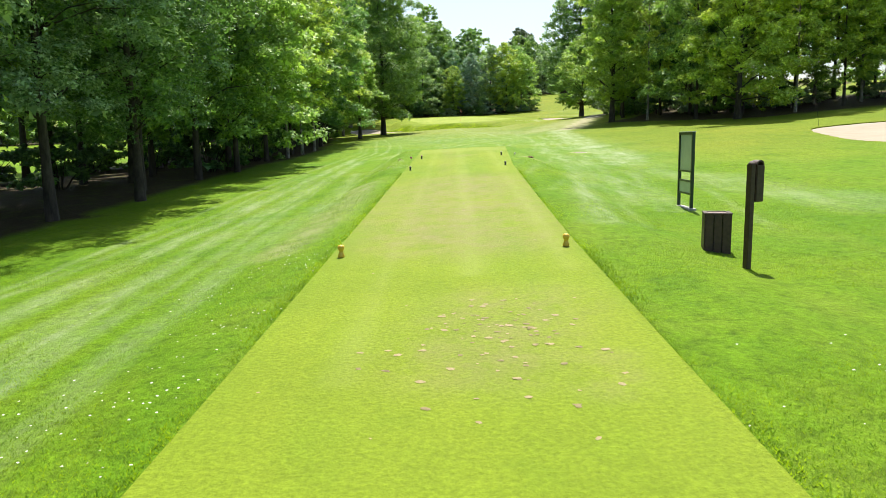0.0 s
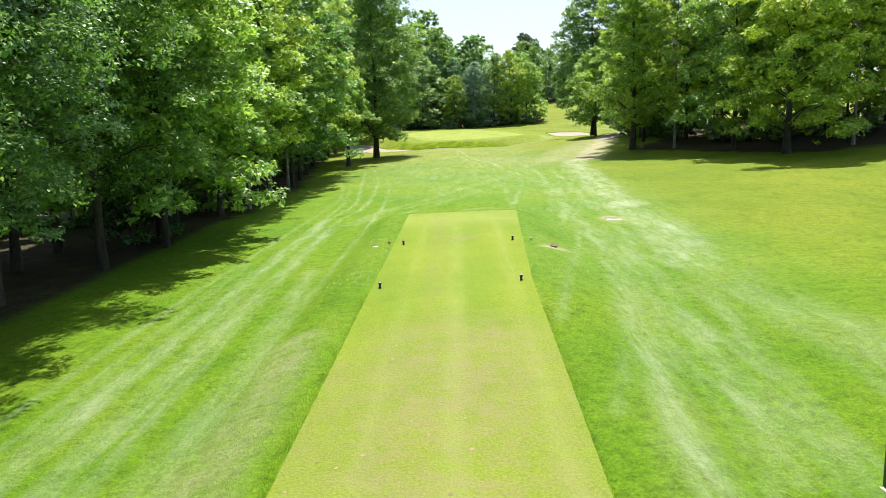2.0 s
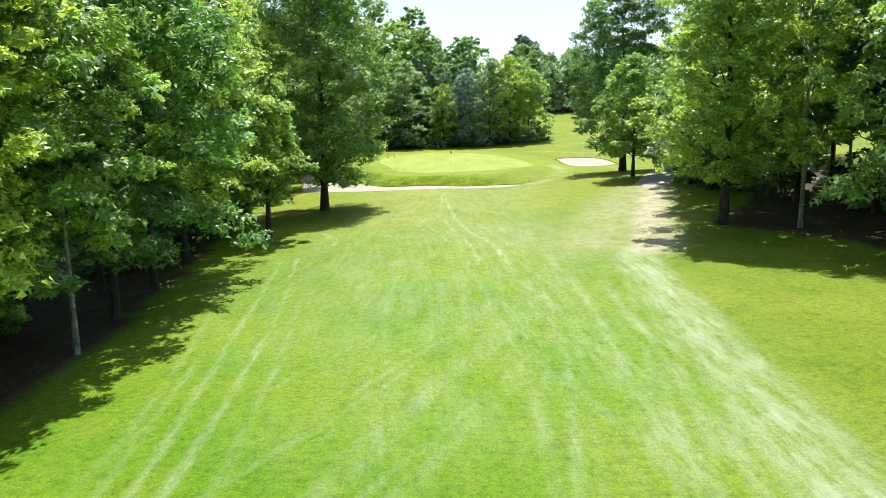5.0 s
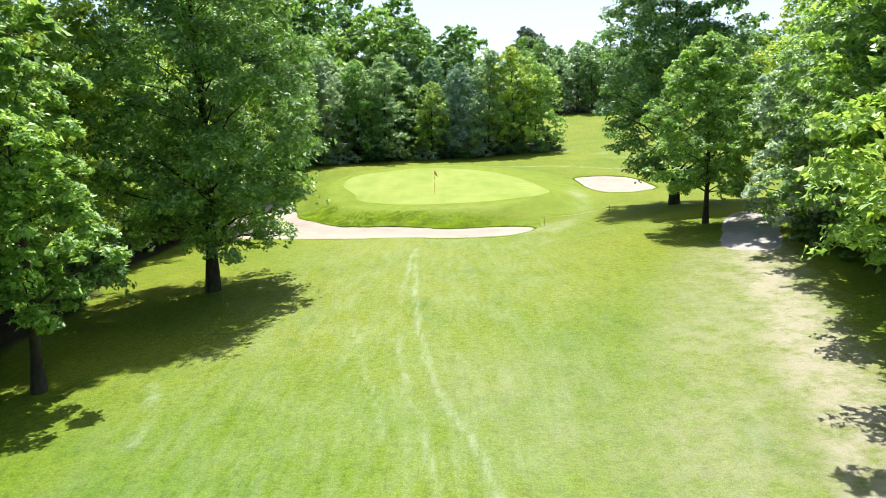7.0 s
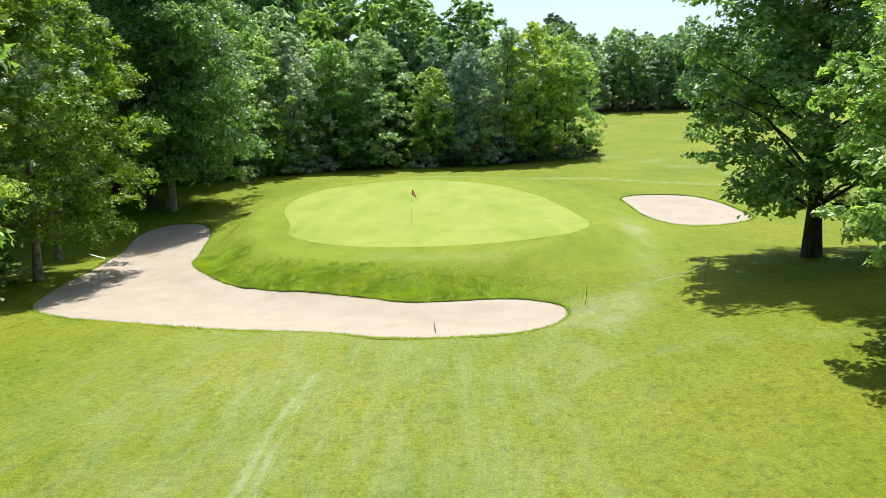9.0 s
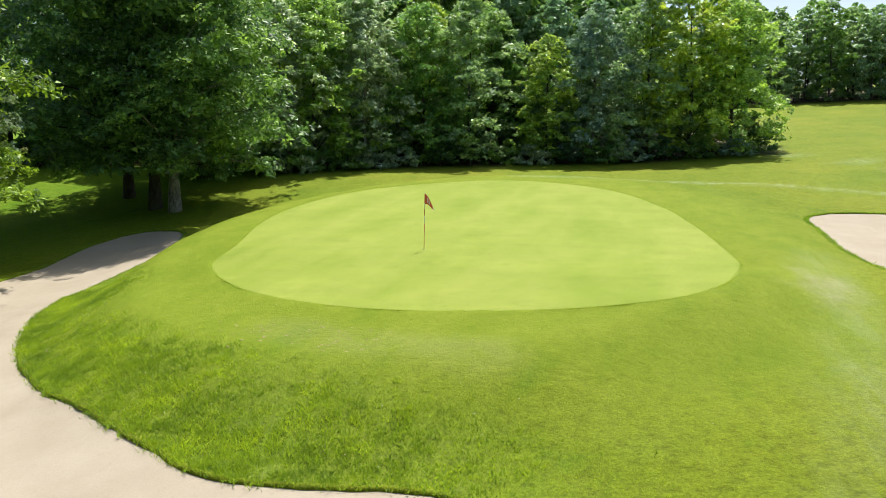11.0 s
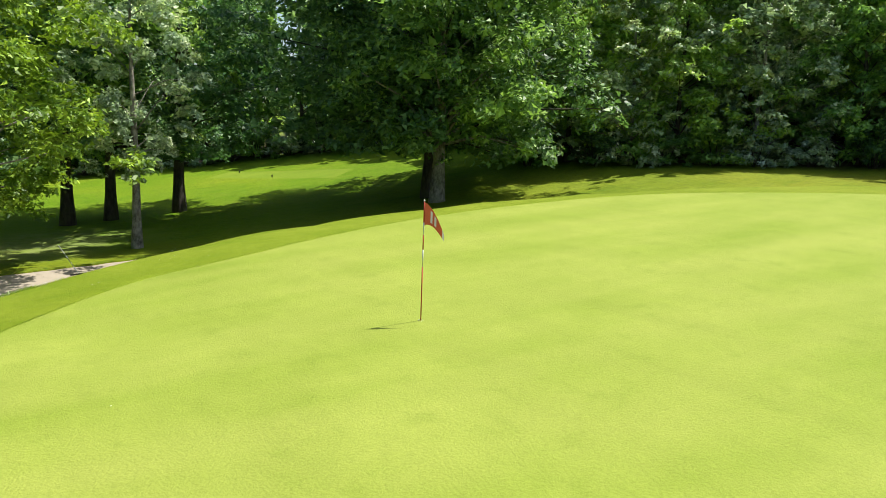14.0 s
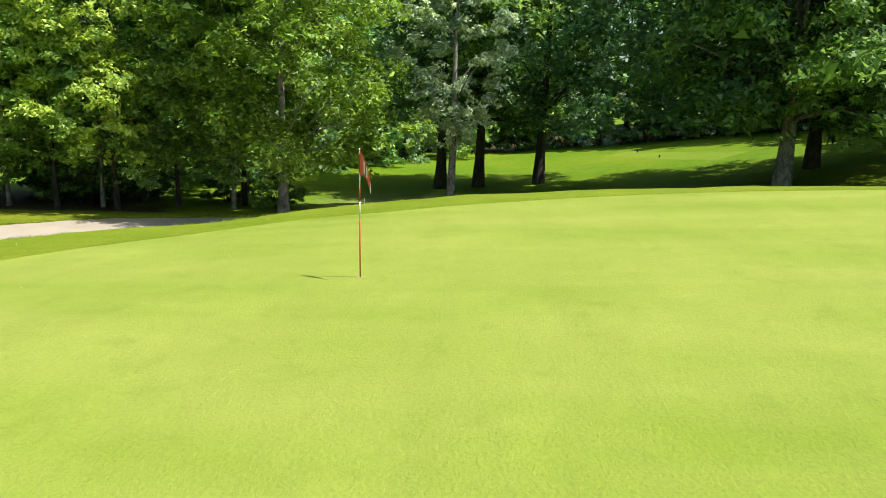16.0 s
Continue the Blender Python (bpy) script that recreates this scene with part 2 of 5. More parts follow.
YELLOW = plain("yellow_paint", (0.6, 0.39, 0.0375), 0.4, 0, 0.12, 15)
BLACK = plain("black_plastic", (0.009, 0.009, 0.0105), 0.4, 0, 0.2, 15)
BLUE_DARK = plain("dark_blue_plastic", (0.009, 0.0165, 0.045), 0.4, 0, 0.2, 15)
WHITE = plain("white_paint", (0.585, 0.585, 0.57), 0.5, 0, 0.06, 10)
RED = plain("red_paint", (0.375, 0.0338, 0.015), 0.45, 0, 0.12, 10)
PINK = plain("pink_plastic", (0.488, 0.09, 0.285), 0.4, 0, 0.1, 10)
CLOTH_WHITE = leaf_material("white_cloth", (0.562, 0.555, 0.54), (0.6, 0.593, 0.578), (0.562, 0.54, 0.51), 0.8)
CLOTH_RED = leaf_material("red_cloth", (0.45, 0.0675, 0.03), (0.51, 0.0825, 0.0375), (0.562, 0.15, 0.0675), 0.8)
PALE_METAL = plain("pale_metal", (0.42, 0.46, 0.46), 0.35, 0.5, 0.15, 10)
STEEL = plain("dark_metal", (0.0225, 0.0225, 0.0225), 0.4, 0.6, 0.2, 10)


# ---- the lie of the land ----
def knots(k, v):
    return np.interp(v, [p[0] for p in k], [p[1] for p in k])


def ease(a, b, v):
    u = np.clip((v - a) / (b - a), 0.0, 1.0)
    return u * u * (3 - 2 * u)


RISE = [(-60, -.9), (0, -.41), (12, -.07), (18, .12), (28, .55), (41, 1.0), (60, 1.65), (80, 2.5), (100, 3.3), (112, 3.65), (125, 4.1), (145, 5.55), (172, 7.4), (220, 12.5), (280, 19.5), (420, 30)]
RIGHT = [(0, .05), (50, .062), (80, .078), (106, .095), (122, .03), (145, .005), (175, .035), (300, .03)]
LEFT = [(0, .04), (90, .045), (123, .065), (133, .08), (146, .045), (158, -0.01)]


BANK_FOOT = [(9.2, 114), (6, 114.4), (2.8, 115), (-0.6, 116.6), (-4, 118.2)]


def off_line(line, x, y):
    """How far the points (x, y) lie from a broken line."""
    best = np.full(np.shape(x), 1e9)
    for (ax, ay), (bx, by) in zip(line, line[1:]):
        dx, dy = bx - ax, by - ay
        u = np.clip(((x - ax) * dx + (y - ay) * dy) / (dx * dx + dy * dy), 0, 1)
        best = np.minimum(best, np.hypot(x - ax - u * dx, y - ay - u * dy))
    return best


def land(x, y):
    z = sum(knots(RISE, y + d) for d in (-6, -3, 0, 3, 6)) / 5
    r = np.minimum(x, 70)
    east = z + .012 * (r - 2) + knots(RIGHT, y) * np.maximum(0, r - 7) * ease(7, 11, r)
    return np.where(x > 2, east, z - knots(LEFT, y) * np.minimum(2 - x, 26))


def heights_of(x, y):
    """The ground's height at many places at once."""
    x, y = np.asarray(x, float), np.asarray(y, float)
    z = land(x, y)
    tee = (.20 + .0085 * (y - 10)) * ease(4.3, 2.7, np.abs(x - .55 - .013 * (y - 11))) * ease(43.5, 41, y) * ease(-14, -9, y)
    z = z + np.where((y > -15) & (y < 45), tee, 0)
    z = z - np.where((x > -9) & (x < 16) & (y > 105) & (y < 124), .22 * ease(5.5, 0.5, off_line(BANK_FOOT, x, y)), 0)
    d = np.hypot((x - 4) / np.where(x > 4, 12.7, 12.2), (y - 138.5) / 19.5)
    top = 5.165 + np.where(y > 130.7, .062, .05) * (y - 130.7) + ease(132, 124, y) * (.073 + .0468 * (np.clip(x, -5, 16) - 5))
    return z + np.where(d < 1.22, (top - z) * ease(1.22, 1.0, d), 0)


def ground_z(x, y):
    return float(heights_of(x, y))


def smooth_loop(points, step=0.35):
    """A closed smooth line through the points."""
    n, out = len(points), []
    for i in range(n):
        a, b, c, d = (Vector(points[(i + k) % n]) for k in (-1, 0, 1, 2))
        m = max(2, int((c - b).length / step))
        for j in range(m):
            u = j / m
            out.append(0.5 * (2 * b + (c - a) * u + (2 * a - 5 * b + 4 * c - d) * u ** 2 + (3 * b - a - 3 * c + d) * u ** 3))
    return out


def ragged(loop, amount, rng):
    ph = [rng.uniform(0, 6.28) for _ in range(4)]
    out = []
    for i, p in enumerate(loop):
        q = (loop[(i + 1) % len(loop)] - loop[i - 1]).normalized()
        s = sum(math.sin(i * f + h) for f, h in zip((0.37, 0.83, 1.7, 2.9), ph)) / 4
        out.append(p + Vector((q.y, -q.x)) * amount * s)
    return out


TEE = [Vector(p) for p in ((-2.2, -9), (-2.0, 4), (-1.85, 12), (-1.45, 28), (-1.15, 41), (3.55, 40.8), (2.75, 28), (2.25, 12), (2.1, 4), (2.05, -9))]
TEE = [a.lerp(b, k / 12) for a, b in zip(TEE, TEE[1:] + TEE[:1]) for k in range(12)]
GREEN = smooth_loop([(-3.87, 127.31), (-1.87, 125.05), (0.36, 123.5), (3.57, 122.35), (6.88, 122.2), (10.39, 122.97), (13.11, 125.01), (14.38, 129.85), (14.1, 134), (13.5, 138), (12.4, 143), (10.1, 148.9), (6.5, 153), (1.5, 154.6), (-3, 151.5), (-6, 147), (-6.9, 141), (-6.38, 135.8), (-4.6, 130.29)], 0.5)
RNG = random.Random(5)
BUNKER_FRONT = ragged(smooth_loop([(10.4, 111), (9.6, 109.6), (7.5, 109), (4.3, 108.8), (0.9, 109.8), (-3, 111), (-6.5, 112.4), (-11, 114.5), (-13.5, 117), (-14.6, 121), (-15.3, 126), (-16.2, 131), (-17.5, 136.6), (-16.6, 139.8), (-13.6, 139.4), (-11.6, 135.5), (-10.6, 131.5), (-9.6, 127.8), (-8.9, 125), (-7.6, 122.8), (-6.2, 121), (-5, 119.7), (-3.5, 118.6), (-2.2, 117.7), (-0.6, 116.9), (1.3, 115.9), (2.8, 115.2), (4.2, 114.7), (5.5, 114.7), (6.7, 114.9), (8, 115), (9.2, 114.6), (10.1, 113.6), (10.5, 112.5)]), 0.05, RNG)
BUNKER_RIGHT = ragged(smooth_loop([(18.9, 142.5), (20.4, 144.5), (22.8, 144.6), (24.6, 143.3), (25.5, 140.5), (25.6, 136), (25.2, 131.8), (23, 129.8), (21, 129.6), (19.5, 130.9), (18.7, 134), (18.7, 138)]), 0.05, RNG)
BUNKER_NEAR = ragged(smooth_loop([(22.4, 43.2), (20.6, 40.5), (19.5, 37), (18.4, 31.5), (20, 27.5), (24.5, 26.5), (29, 29.5), (30.5, 35), (29.5, 40.5), (26, 43.4)]), 0.05, RNG)
PATH_BED = ragged(smooth_loop([(18.6, 98.2), (18.9, 96.6), (20.6, 96.2), (21.9, 98.5), (23.3, 101.6), (25.2, 104.6), (26.4, 107.2), (25, 108.4), (23, 107.2), (21.5, 105.2), (19.9, 101.6)]), 0.15, RNG)
FAR_TEE = [Vector(p) for p in ((-49, 144.2), (-37, 150.2), (-34.8, 147.4), (-46.6, 141.6))]
FAR_TEE = [a.lerp(b, k / 8) for a, b in zip(FAR_TEE, FAR_TEE[1:] + FAR_TEE[:1]) for k in range(8)]
WOODS = {
    "left": [(-11.2, 8), (-10.9, 20), (-11, 40), (-10.4, 60), (-11.3, 72), (-12.8, 82), (-13.5, 92), (-16, 104), (-16.3, 118), (-26, 112), (-26, 80), (-25, 40), (-25, 8)],
    "right": [(17.6, 78.5), (20.5, 72), (23.8, 64), (27, 60.5), (34, 60), (48, 63), (62, 66), (62, 82), (44, 82), (36, 92), (33, 104), (26.5, 99), (25, 90), (22, 84)],
    "behind": [(-20, 158), (-17, 161.5), (-10, 167), (-3, 170), (5, 171.5), (14, 172.5), (20.5, 173.5), (23, 178), (20, 215), (-40, 215), (-70, 190), (-60, 172), (-40, 165)],
    "west": [(-60, -20), (-58, 40), (-62, 80), (-66, 120), (-64, 138), (-56, 151), (-46, 158), (-42, 168), (-75, 178), (-88, 140), (-84, 60), (-80, -20)],
    "east": [(74, 55), (78, 85), (80, 115), (72, 150), (88, 160), (104, 110), (96, 50)],
    "far": [(26, 243), (45, 240), (60, 238), (85, 240), (120, 236), (150, 225), (160, 260), (26, 300)],
}


def inside(poly, x, y):
    """Whether the points (x, y) lie within a closed line; takes arrays as well as single places."""
    x, y = np.asarray(x, float), np.asarray(y, float)
    c, j = np.zeros(x.shape, bool), len(poly) - 1
    for i in range(len(poly)):
        (xi, yi), (xj, yj) = poly[i], poly[j]
        if yi != yj:
            c ^= ((yi > y) != (yj > y)) & (x < (xj - xi) * (y - yi) / (yj - yi) + xi)
        j = i
    return c


# worn lines: half width, strength, points
TRACKS = [
    (0.95, 0.75, [(7.9, 31), (8.9, 37.8), (9.1, 43.4), (9.4, 48.8), (9.9, 53.7), (10.5, 60.9), (11, 68.6), (11.6, 73)]),
    (3.2, 0.13, [(6.5, 30), (8, 45), (8, 60), (9, 75), (14, 90)]),
    (8, 0.26, [(2, 66), (3, 106)]),
    (4.5, 0.15, [(2, 55), (4, 75), (5, 95)]),
    (0.4, 0.3, [(3.2, 14), (3.9, 20), (4.6, 25), (5.4, 29), (6.6, 33), (8.2, 39)]),
    (0.24, 0.5, [(3.3, 14), (3.9, 20), (4.8, 26), (5.6, 32), (6.2, 40), (6.5, 46), (7, 52), (7.3, 57.3), (7.6, 64.5), (7.4, 75)]),
    (0.24, 0.42, [(4.9, 18), (6.0, 26), (7.0, 33), (7.6, 40), (7.9, 48), (8.5, 58), (9.0, 68)]),
    (0.26, 0.55, [(-6.4, 0), (-5.9, 14), (-5.7, 30), (-5.3, 42)]),
    (0.24, 0.5, [(-4.7, 2), (-5.0, 14), (-4.8, 30), (-4.6, 42)]),
    (0.25, 0.32, [(-3.4, 4), (-3.8, 14), (-3.5, 22), (-3.8, 32)]),
    (0.12, 0.3, [(-7.2, 6), (-6.4, 20), (-6.3, 34)]),
    (0.11, 0.45, [(-5.4, 38), (-5.2, 44.3), (-4.8, 47.9), (-4.7, 50), (-4.8, 52.3), (-5.3, 57.5), (-5.8, 63.2), (-6.8, 74.6)]),
    (0.12, 0.36, [(-4.4, 0), (-4.3, 12), (-4.5, 26), (-4.7, 38)]),
    (0.11, 0.45, [(-4.7, 36), (-4.6, 44.2), (-4.1, 47), (-4.0, 51), (-4.1, 55.1), (-4.6, 64.1), (-6.1, 75.5)]),
    (0.11, 0.35, [(-7.3, 10), (-7.0, 25), (-6.5, 38), (-6.1, 47), (-6.0, 53), (-6.9, 61.3), (-8.9, 72.4)]),
    (0.11, 0.4, [(-5.2, 8), (-5.0, 22), (-5.6, 36), (-5.4, 50), (-6.2, 60)]),
    (0.11, 0.4, [(-3.4, 18), (-3.2, 30), (-2.9, 42), (-3.0, 52), (-3.6, 62)]),
    (0.38, 0.30, [(-3.8, 42), (-2.6, 46.8), (-1.3, 48.7), (0, 51.6), (1.8, 56.2), (4.1, 61.3), (8, 70), (12, 79)]),
    (0.25, 0.28, [(-2.2, 44), (-0.4, 47), (1.5, 51), (3.8, 56), (6, 61)]),
    (0.22, 0.4, [(8, 47), (6.6, 51.5), (5.3, 55.2), (4.1, 59.3), (3.4, 67.7), (2.3, 85.7)]),
    (0.25, 0.35, [(7.1, 53), (7.2, 56), (6.6, 67.4), (4.7, 77)]),
    (0.3, 0.3, [(0.9, 43.6), (1.6, 44.9), (2.5, 45.3), (3.4, 44.7)]),
    (0.13, 0.7, [(5.4, 70), (4.7, 77.4), (4.0, 80.1), (3.3, 83.8), (2.8, 88.3), (2.5, 94.8), (2.2, 105.3)]),
    (0.13, 0.65, [(4.0, 71), (3.2, 79.4), (2.8, 81.4), (2.3, 84.4), (1.9, 88.4), (1.9, 93.7), (2.0, 103.4)]),
    (0.14, 0.45, [(2.9, 73), (2.4, 77.8), (1.8, 81.1), (1.0, 84.6), (0, 90)]),
    (0.25, 0.45, [(-4.5, 78.9), (-4.8, 80.8), (-5.8, 83.6)]),
    (0.3, 0.3, [(18.4, 105), (17, 105.9), (13.8, 106.1), (10.1, 104.8), (7.6, 100.9)]),
    (0.7, 0.22, [(9, 103), (12.4, 110.5), (14.7, 115.7), (16.5, 125), (17.2, 133)]),
    (0.45, 0.5, [(2, 158), (10.3, 157.2), (18.8, 155.8), (23.2, 152.3), (30.3, 148.1)]),
    (0.7, 0.4, [(21.3, 176.5), (26.1, 170.2), (30.5, 160.9), (32.8, 154.2)]),
]
TYRES = random.Random(31)
for _ in range(16):
    x0, x1, y0 = TYRES.uniform(3.6, 7.6), TYRES.uniform(5.5, 11), TYRES.uniform(38, 50)
    TRACKS.append((TYRES.uniform(0.1, 0.17), TYRES.uniform(0.2, 0.5), [(x0, y0), ((x0 + x1) / 2 + TYRES.uniform(-0.8, 0.8), y0 + 11), (x1, y0 + TYRES.uniform(20, 30))]))
for _ in range(7):
    x0, y0 = TYRES.uniform(-4, 1), TYRES.uniform(45, 58)
    TRACKS.append((TYRES.uniform(0.1, 0.17), TYRES.uniform(0.25, 0.45), [(x0, y0), (x0 + 4, y0 + 7), (x0 + 9, y0 + 17)]))
for _ in range(16):
    x0, x1, y0 = TYRES.uniform(2.9, 6.6), TYRES.uniform(5.6, 9.8), TYRES.uniform(13, 28)
    TRACKS.append((TYRES.uniform(0.1, 0.14), TYRES.uniform(0.15, 0.4), [(x0, y0), ((x0 + x1) / 2 + TYRES.uniform(-0.5, 0.5), y0 + 10), (x1, y0 + TYRES.uniform(18, 26))]))
TRACKS.append((0.9, 0.3, [(9.8, 16), (8.6, 24), (7.9, 31), (8.2, 34)]))
TEE_WEAR = [(2.0, 0.5, [(-1.2, 39.6), (3.6, 39.4)]), (0.2, 0.5, [(0.45, 10), (0.95, 41)]), (0.14, 0.4, [(1.85, 10), (2.5, 41)]), (0.12, 0.3, [(-0.9, 6), (-0.3, 38)])]
DRY = [(2.2, 0.36, [(10.2, 76), (12.4, 82), (15, 89), (18.2, 96.5)]), (1.25, 1.0, [(12.8, 73), (14.4, 78.5), (16.2, 85), (18.0, 91), (19.9, 97)]), (3.0, 0.18, [(11, 74), (6, 82)]),
       (0.5, 0.35, [(-3.0, 13), (-2.7, 17), (-2.6, 24)]), (0.5, 0.9, [(13.3, 18.7), (14.1, 18.9)]), (0.6, 0.42, [(16.3, 127), (16.9, 128.2), (16.6, 129.5)]), (0.4, 0.8, [(7.75, 40.0), (7.6, 40.7)]),
       (0.35, 0.7, [(3.94, 32.6), (4.2, 32.8)]), (0.8, 0.1, [(2.6, 120.4), (4.5, 119.6), (8, 119.2)]), (1.3, 0.3, [(11, 110), (12, 112.5)]), (3.0, 0.3, [(-22, 126), (-26, 128)])]
TEE_DRY = [(0.9, 0.5, [(0.4, 6.6), (0.8, 8.2)]), (0.3, 0.4, [(1.4, 5.6), (1.5, 6.2)]), (1.7, 0.8, [(0.3, 13), (0.7, 23)]), (0.6, 0.5, [(1.9, 15), (2.1, 22)]), (0.5, 0.5, [(-1.5, 15), (-1.2, 22)]), (0.3, 0.3, [(0.1, 24), (0.3, 40)]), (0.5, 0.55, [(0.9, 34.3), (1.2, 34.6)])]


def marks(lines, x, y):
    v = np.zeros(len(x))
    for w, s, line in lines:
        near = np.flatnonzero((y > min(p[1] for p in line) - 2 * w) & (y < max(p[1] for p in line) + 2 * w))
        v[near] = np.maximum(v[near], s * ease(1.7 * w, 0.3 * w, off_line(line, x[near], y[near])))
    return v


def part(name, bm, material, parent=None, label="", smooth=False):
    me = bpy.data.meshes.new(name)
    bm.to_mesh(me)
    bm.free()
    me.materials.append(material)
    if smooth:
        me.polygons.foreach_set("use_smooth", [True] * len(me.polygons))
    ob = new(name, me)
    ob.parent = parent
    return tagged(ob, label) if label else ob


def mesh_object(name, verts, faces, material, parent=None, smooth=False):
    me = bpy.data.meshes.new(name)
    me.from_pydata(verts, [], faces)
    me.materials.append(material)
    if smooth:
        me.polygons.foreach_set("use_smooth", [True] * len(me.polygons))
    ob = new(name, me)
    ob.parent = parent
    return ob


# ---- ground: one sheet, split exactly along the edges of tee, green, sand and path ----
def ground_grid():
    rng = random.Random(2)
    pts = []

    def fill(x0, x1, y0, y1, s, holes):
        for i in range(int((x1 - x0) / s) + 1):
            for j in range(int((y1 - y0) / s) + 1):
                x, y = x0 + i * s, y0 + j * s
                if any(a < x < b and c < y < d for a, b, c, d in holes):
                    continue
                pts.append((x + rng.uniform(-.18, .18) * s, y + rng.uniform(-.18, .18) * s))

    near, mid, wide = (-8.4, 13.2, -2, 112), (-18, 29, -8, 160), (-75, 95, -40, 270)
    fill(*near, 0.165, [])
    bank = (-12, 13.2, 112.1, 128)
    fill(*bank, 0.24, [])
    fill(*mid, 0.8, [near, bank])
    fill(*wide, 3.0, [mid])
    fill(-400, 400, -300, 600, 25, [wide])
    fill(-2400, 2400, -2400, 2400, 300, [(-400, 400, -300, 600)])
    return pts


ZONES = [("tee_box", TEE), ("putting_green", GREEN), ("bunker_front", BUNKER_FRONT), ("bunker_side", BUNKER_RIGHT), ("bunker_near", BUNKER_NEAR), ("gravel_path", PATH_BED), ("tee_box_far", FAR_TEE)]


def build_ground():
    from mathutils.geometry import delaunay_2d_cdt
    loops = [[(p[0], p[1]) for p in loop] for _, loop in ZONES]
    pts = [Vector(p) for p in ground_grid()]
    edges = []
    for loop in loops:
        n = len(pts)
        pts += [Vector(p) for p in loop]
        edges += [(n + i, n + (i + 1) % len(loop)) for i in range(len(loop))]
    co, _, faces, *_ = delaunay_2d_cdt(pts, edges, [], 0, 1e-4)
    where_to = np.array([(sum(co[i].x for i in f) / len(f), sum(co[i].y for i in f) / len(f)) for f in faces])
    zone = np.full(len(faces), len(ZONES))
    for k in reversed(range(len(ZONES))):
        lo, hi = np.min(loops[k], axis=0), np.max(loops[k], axis=0)
        some = np.flatnonzero(((where_to > lo) & (where_to < hi)).all(axis=1))
        zone[some[inside(loops[k], where_to[some, 0], where_to[some, 1])]] = k
    sets = [[] for _ in range(len(ZONES) + 1)]
    for f, z in zip(faces, zone):
        sets[z].append(f)
    xy = np.array([(p.x, p.y) for p in co])
    heights = heights_of(xy[:, 0], xy[:, 1])
    made = {}
    mats = [TEE_TURF, GREEN_TURF, SAND, SAND, SAND, GRAVEL, COLLAR_TURF, TURF]
    for k, fs in enumerate(sets):
        name = ZONES[k][0] if k < len(ZONES) else "ground"
        used = sorted({i for f in fs for i in f})
        where = {i: n for n, i in enumerate(used)}
        verts = np.column_stack((xy[used], heights[used]))
        if name.startswith("bunker"):
            d = off_line(loops[k] + loops[k][:1], verts[:, 0], verts[:, 1])
            verts[:, 2] -= 0.045 + 0.20 * ease(0, 2.5, d) + 0.03 * np.array([noise.noise((v[0] * 1.3, v[1] * 1.3, 0)) for v in verts])
        elif name == "gravel_path":
            verts[:, 2] -= 0.03
        elif name == "ground":
            on_edge = {i for s in sets[:-1] for f in s for i in f}
            wave = np.array([0.05 * noise.noise((v[0] * 0.35, v[1] * 0.35, 3)) for v in verts]) * ease(30, 8, np.abs(verts[:, 0] - 2) * 0.5)
            wave += [0.012 * noise.noise((v[0] * 2.1, v[1] * 2.1, 7)) for v in verts]
            lumps = ease(4.2, 1.2, off_line(BANK_FOOT[1:] + [(-7, 121), (-9, 125)], verts[:, 0], verts[:, 1]))
            wave += lumps * [0.075 * noise.noise((v[0] * 1.7, v[1] * 1.7, 5)) + 0.04 * noise.noise((v[0] * 4, v[1] * 4, 6)) for v in verts]
            verts[:, 2] += np.where([i in on_edge for i in used], 0, wave)
        x, y = verts[:, 0], verts[:, 1]
        ob = mesh_object(name, verts.tolist(), [tuple(where[i] for i in f) for f in fs], mats[k], None, True)
        made[name] = ob
        if name in ("ground", "tee_box", "putting_green"):
            me = ob.data
            for key, lines in (("wear", TRACKS if name == "ground" else TEE_WEAR), ("dry", DRY if name == "ground" else TEE_DRY)):
                a = me.attributes.new(key, "FLOAT", "POINT")
                a.data.foreach_set("value", np.where((np.abs(x) < 60) & (y > -20) & (y < 200), marks(lines, x, y), 0))
            a = me.attributes.new("olive", "FLOAT", "POINT")
            a.data.foreach_set("value", np.maximum(ease(55, 100, y) * (0.3 + 0.7 * ease(-26, -14, x)) * (1 - 0.3 * ease(5.5, 2.5, off_line(BANK_FOOT[1:] + [(-7, 121), (-9, 125)], x, y))), 0.75 * ease(8, 13, x) * ease(22, 40, y)))
            a = me.attributes.new("mown", "FLOAT", "POINT")
            a.data.foreach_set("value", 0.65 * ease(6.5, 2.5, off_line(loops[1] + loops[1][:1], x, y)))
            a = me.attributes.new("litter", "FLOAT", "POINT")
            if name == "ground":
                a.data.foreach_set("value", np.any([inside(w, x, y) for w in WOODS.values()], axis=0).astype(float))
    return made, loops


LAND, LOOPS = build_ground()
tagged(LAND["ground"], "mown grass ground with pale tyre tracks and leaf litter under the trees", "ground", "", "structure")
tagged(LAND["tee_box"], "closely mown yellow-green tee turf with worn dry patches", "tee", "", "structure")
tagged(LAND["putting_green"], "smooth pale green putting turf with faint mowing bands", "green", "", "structure")
tagged(LAND["tee_box_far"], "smooth mown tee turf on the neighbouring hole", "tee", "", "structure")
for key in ("bunker_front", "bunker_side", "bunker_near"):
    tagged(LAND[key], "bunker of pale beige sand cut into the grass", "bunker", "bunkers", "structure")
tagged(LAND["gravel_path"], "pale grey gravel cart path under the trees", "path", "", "structure")


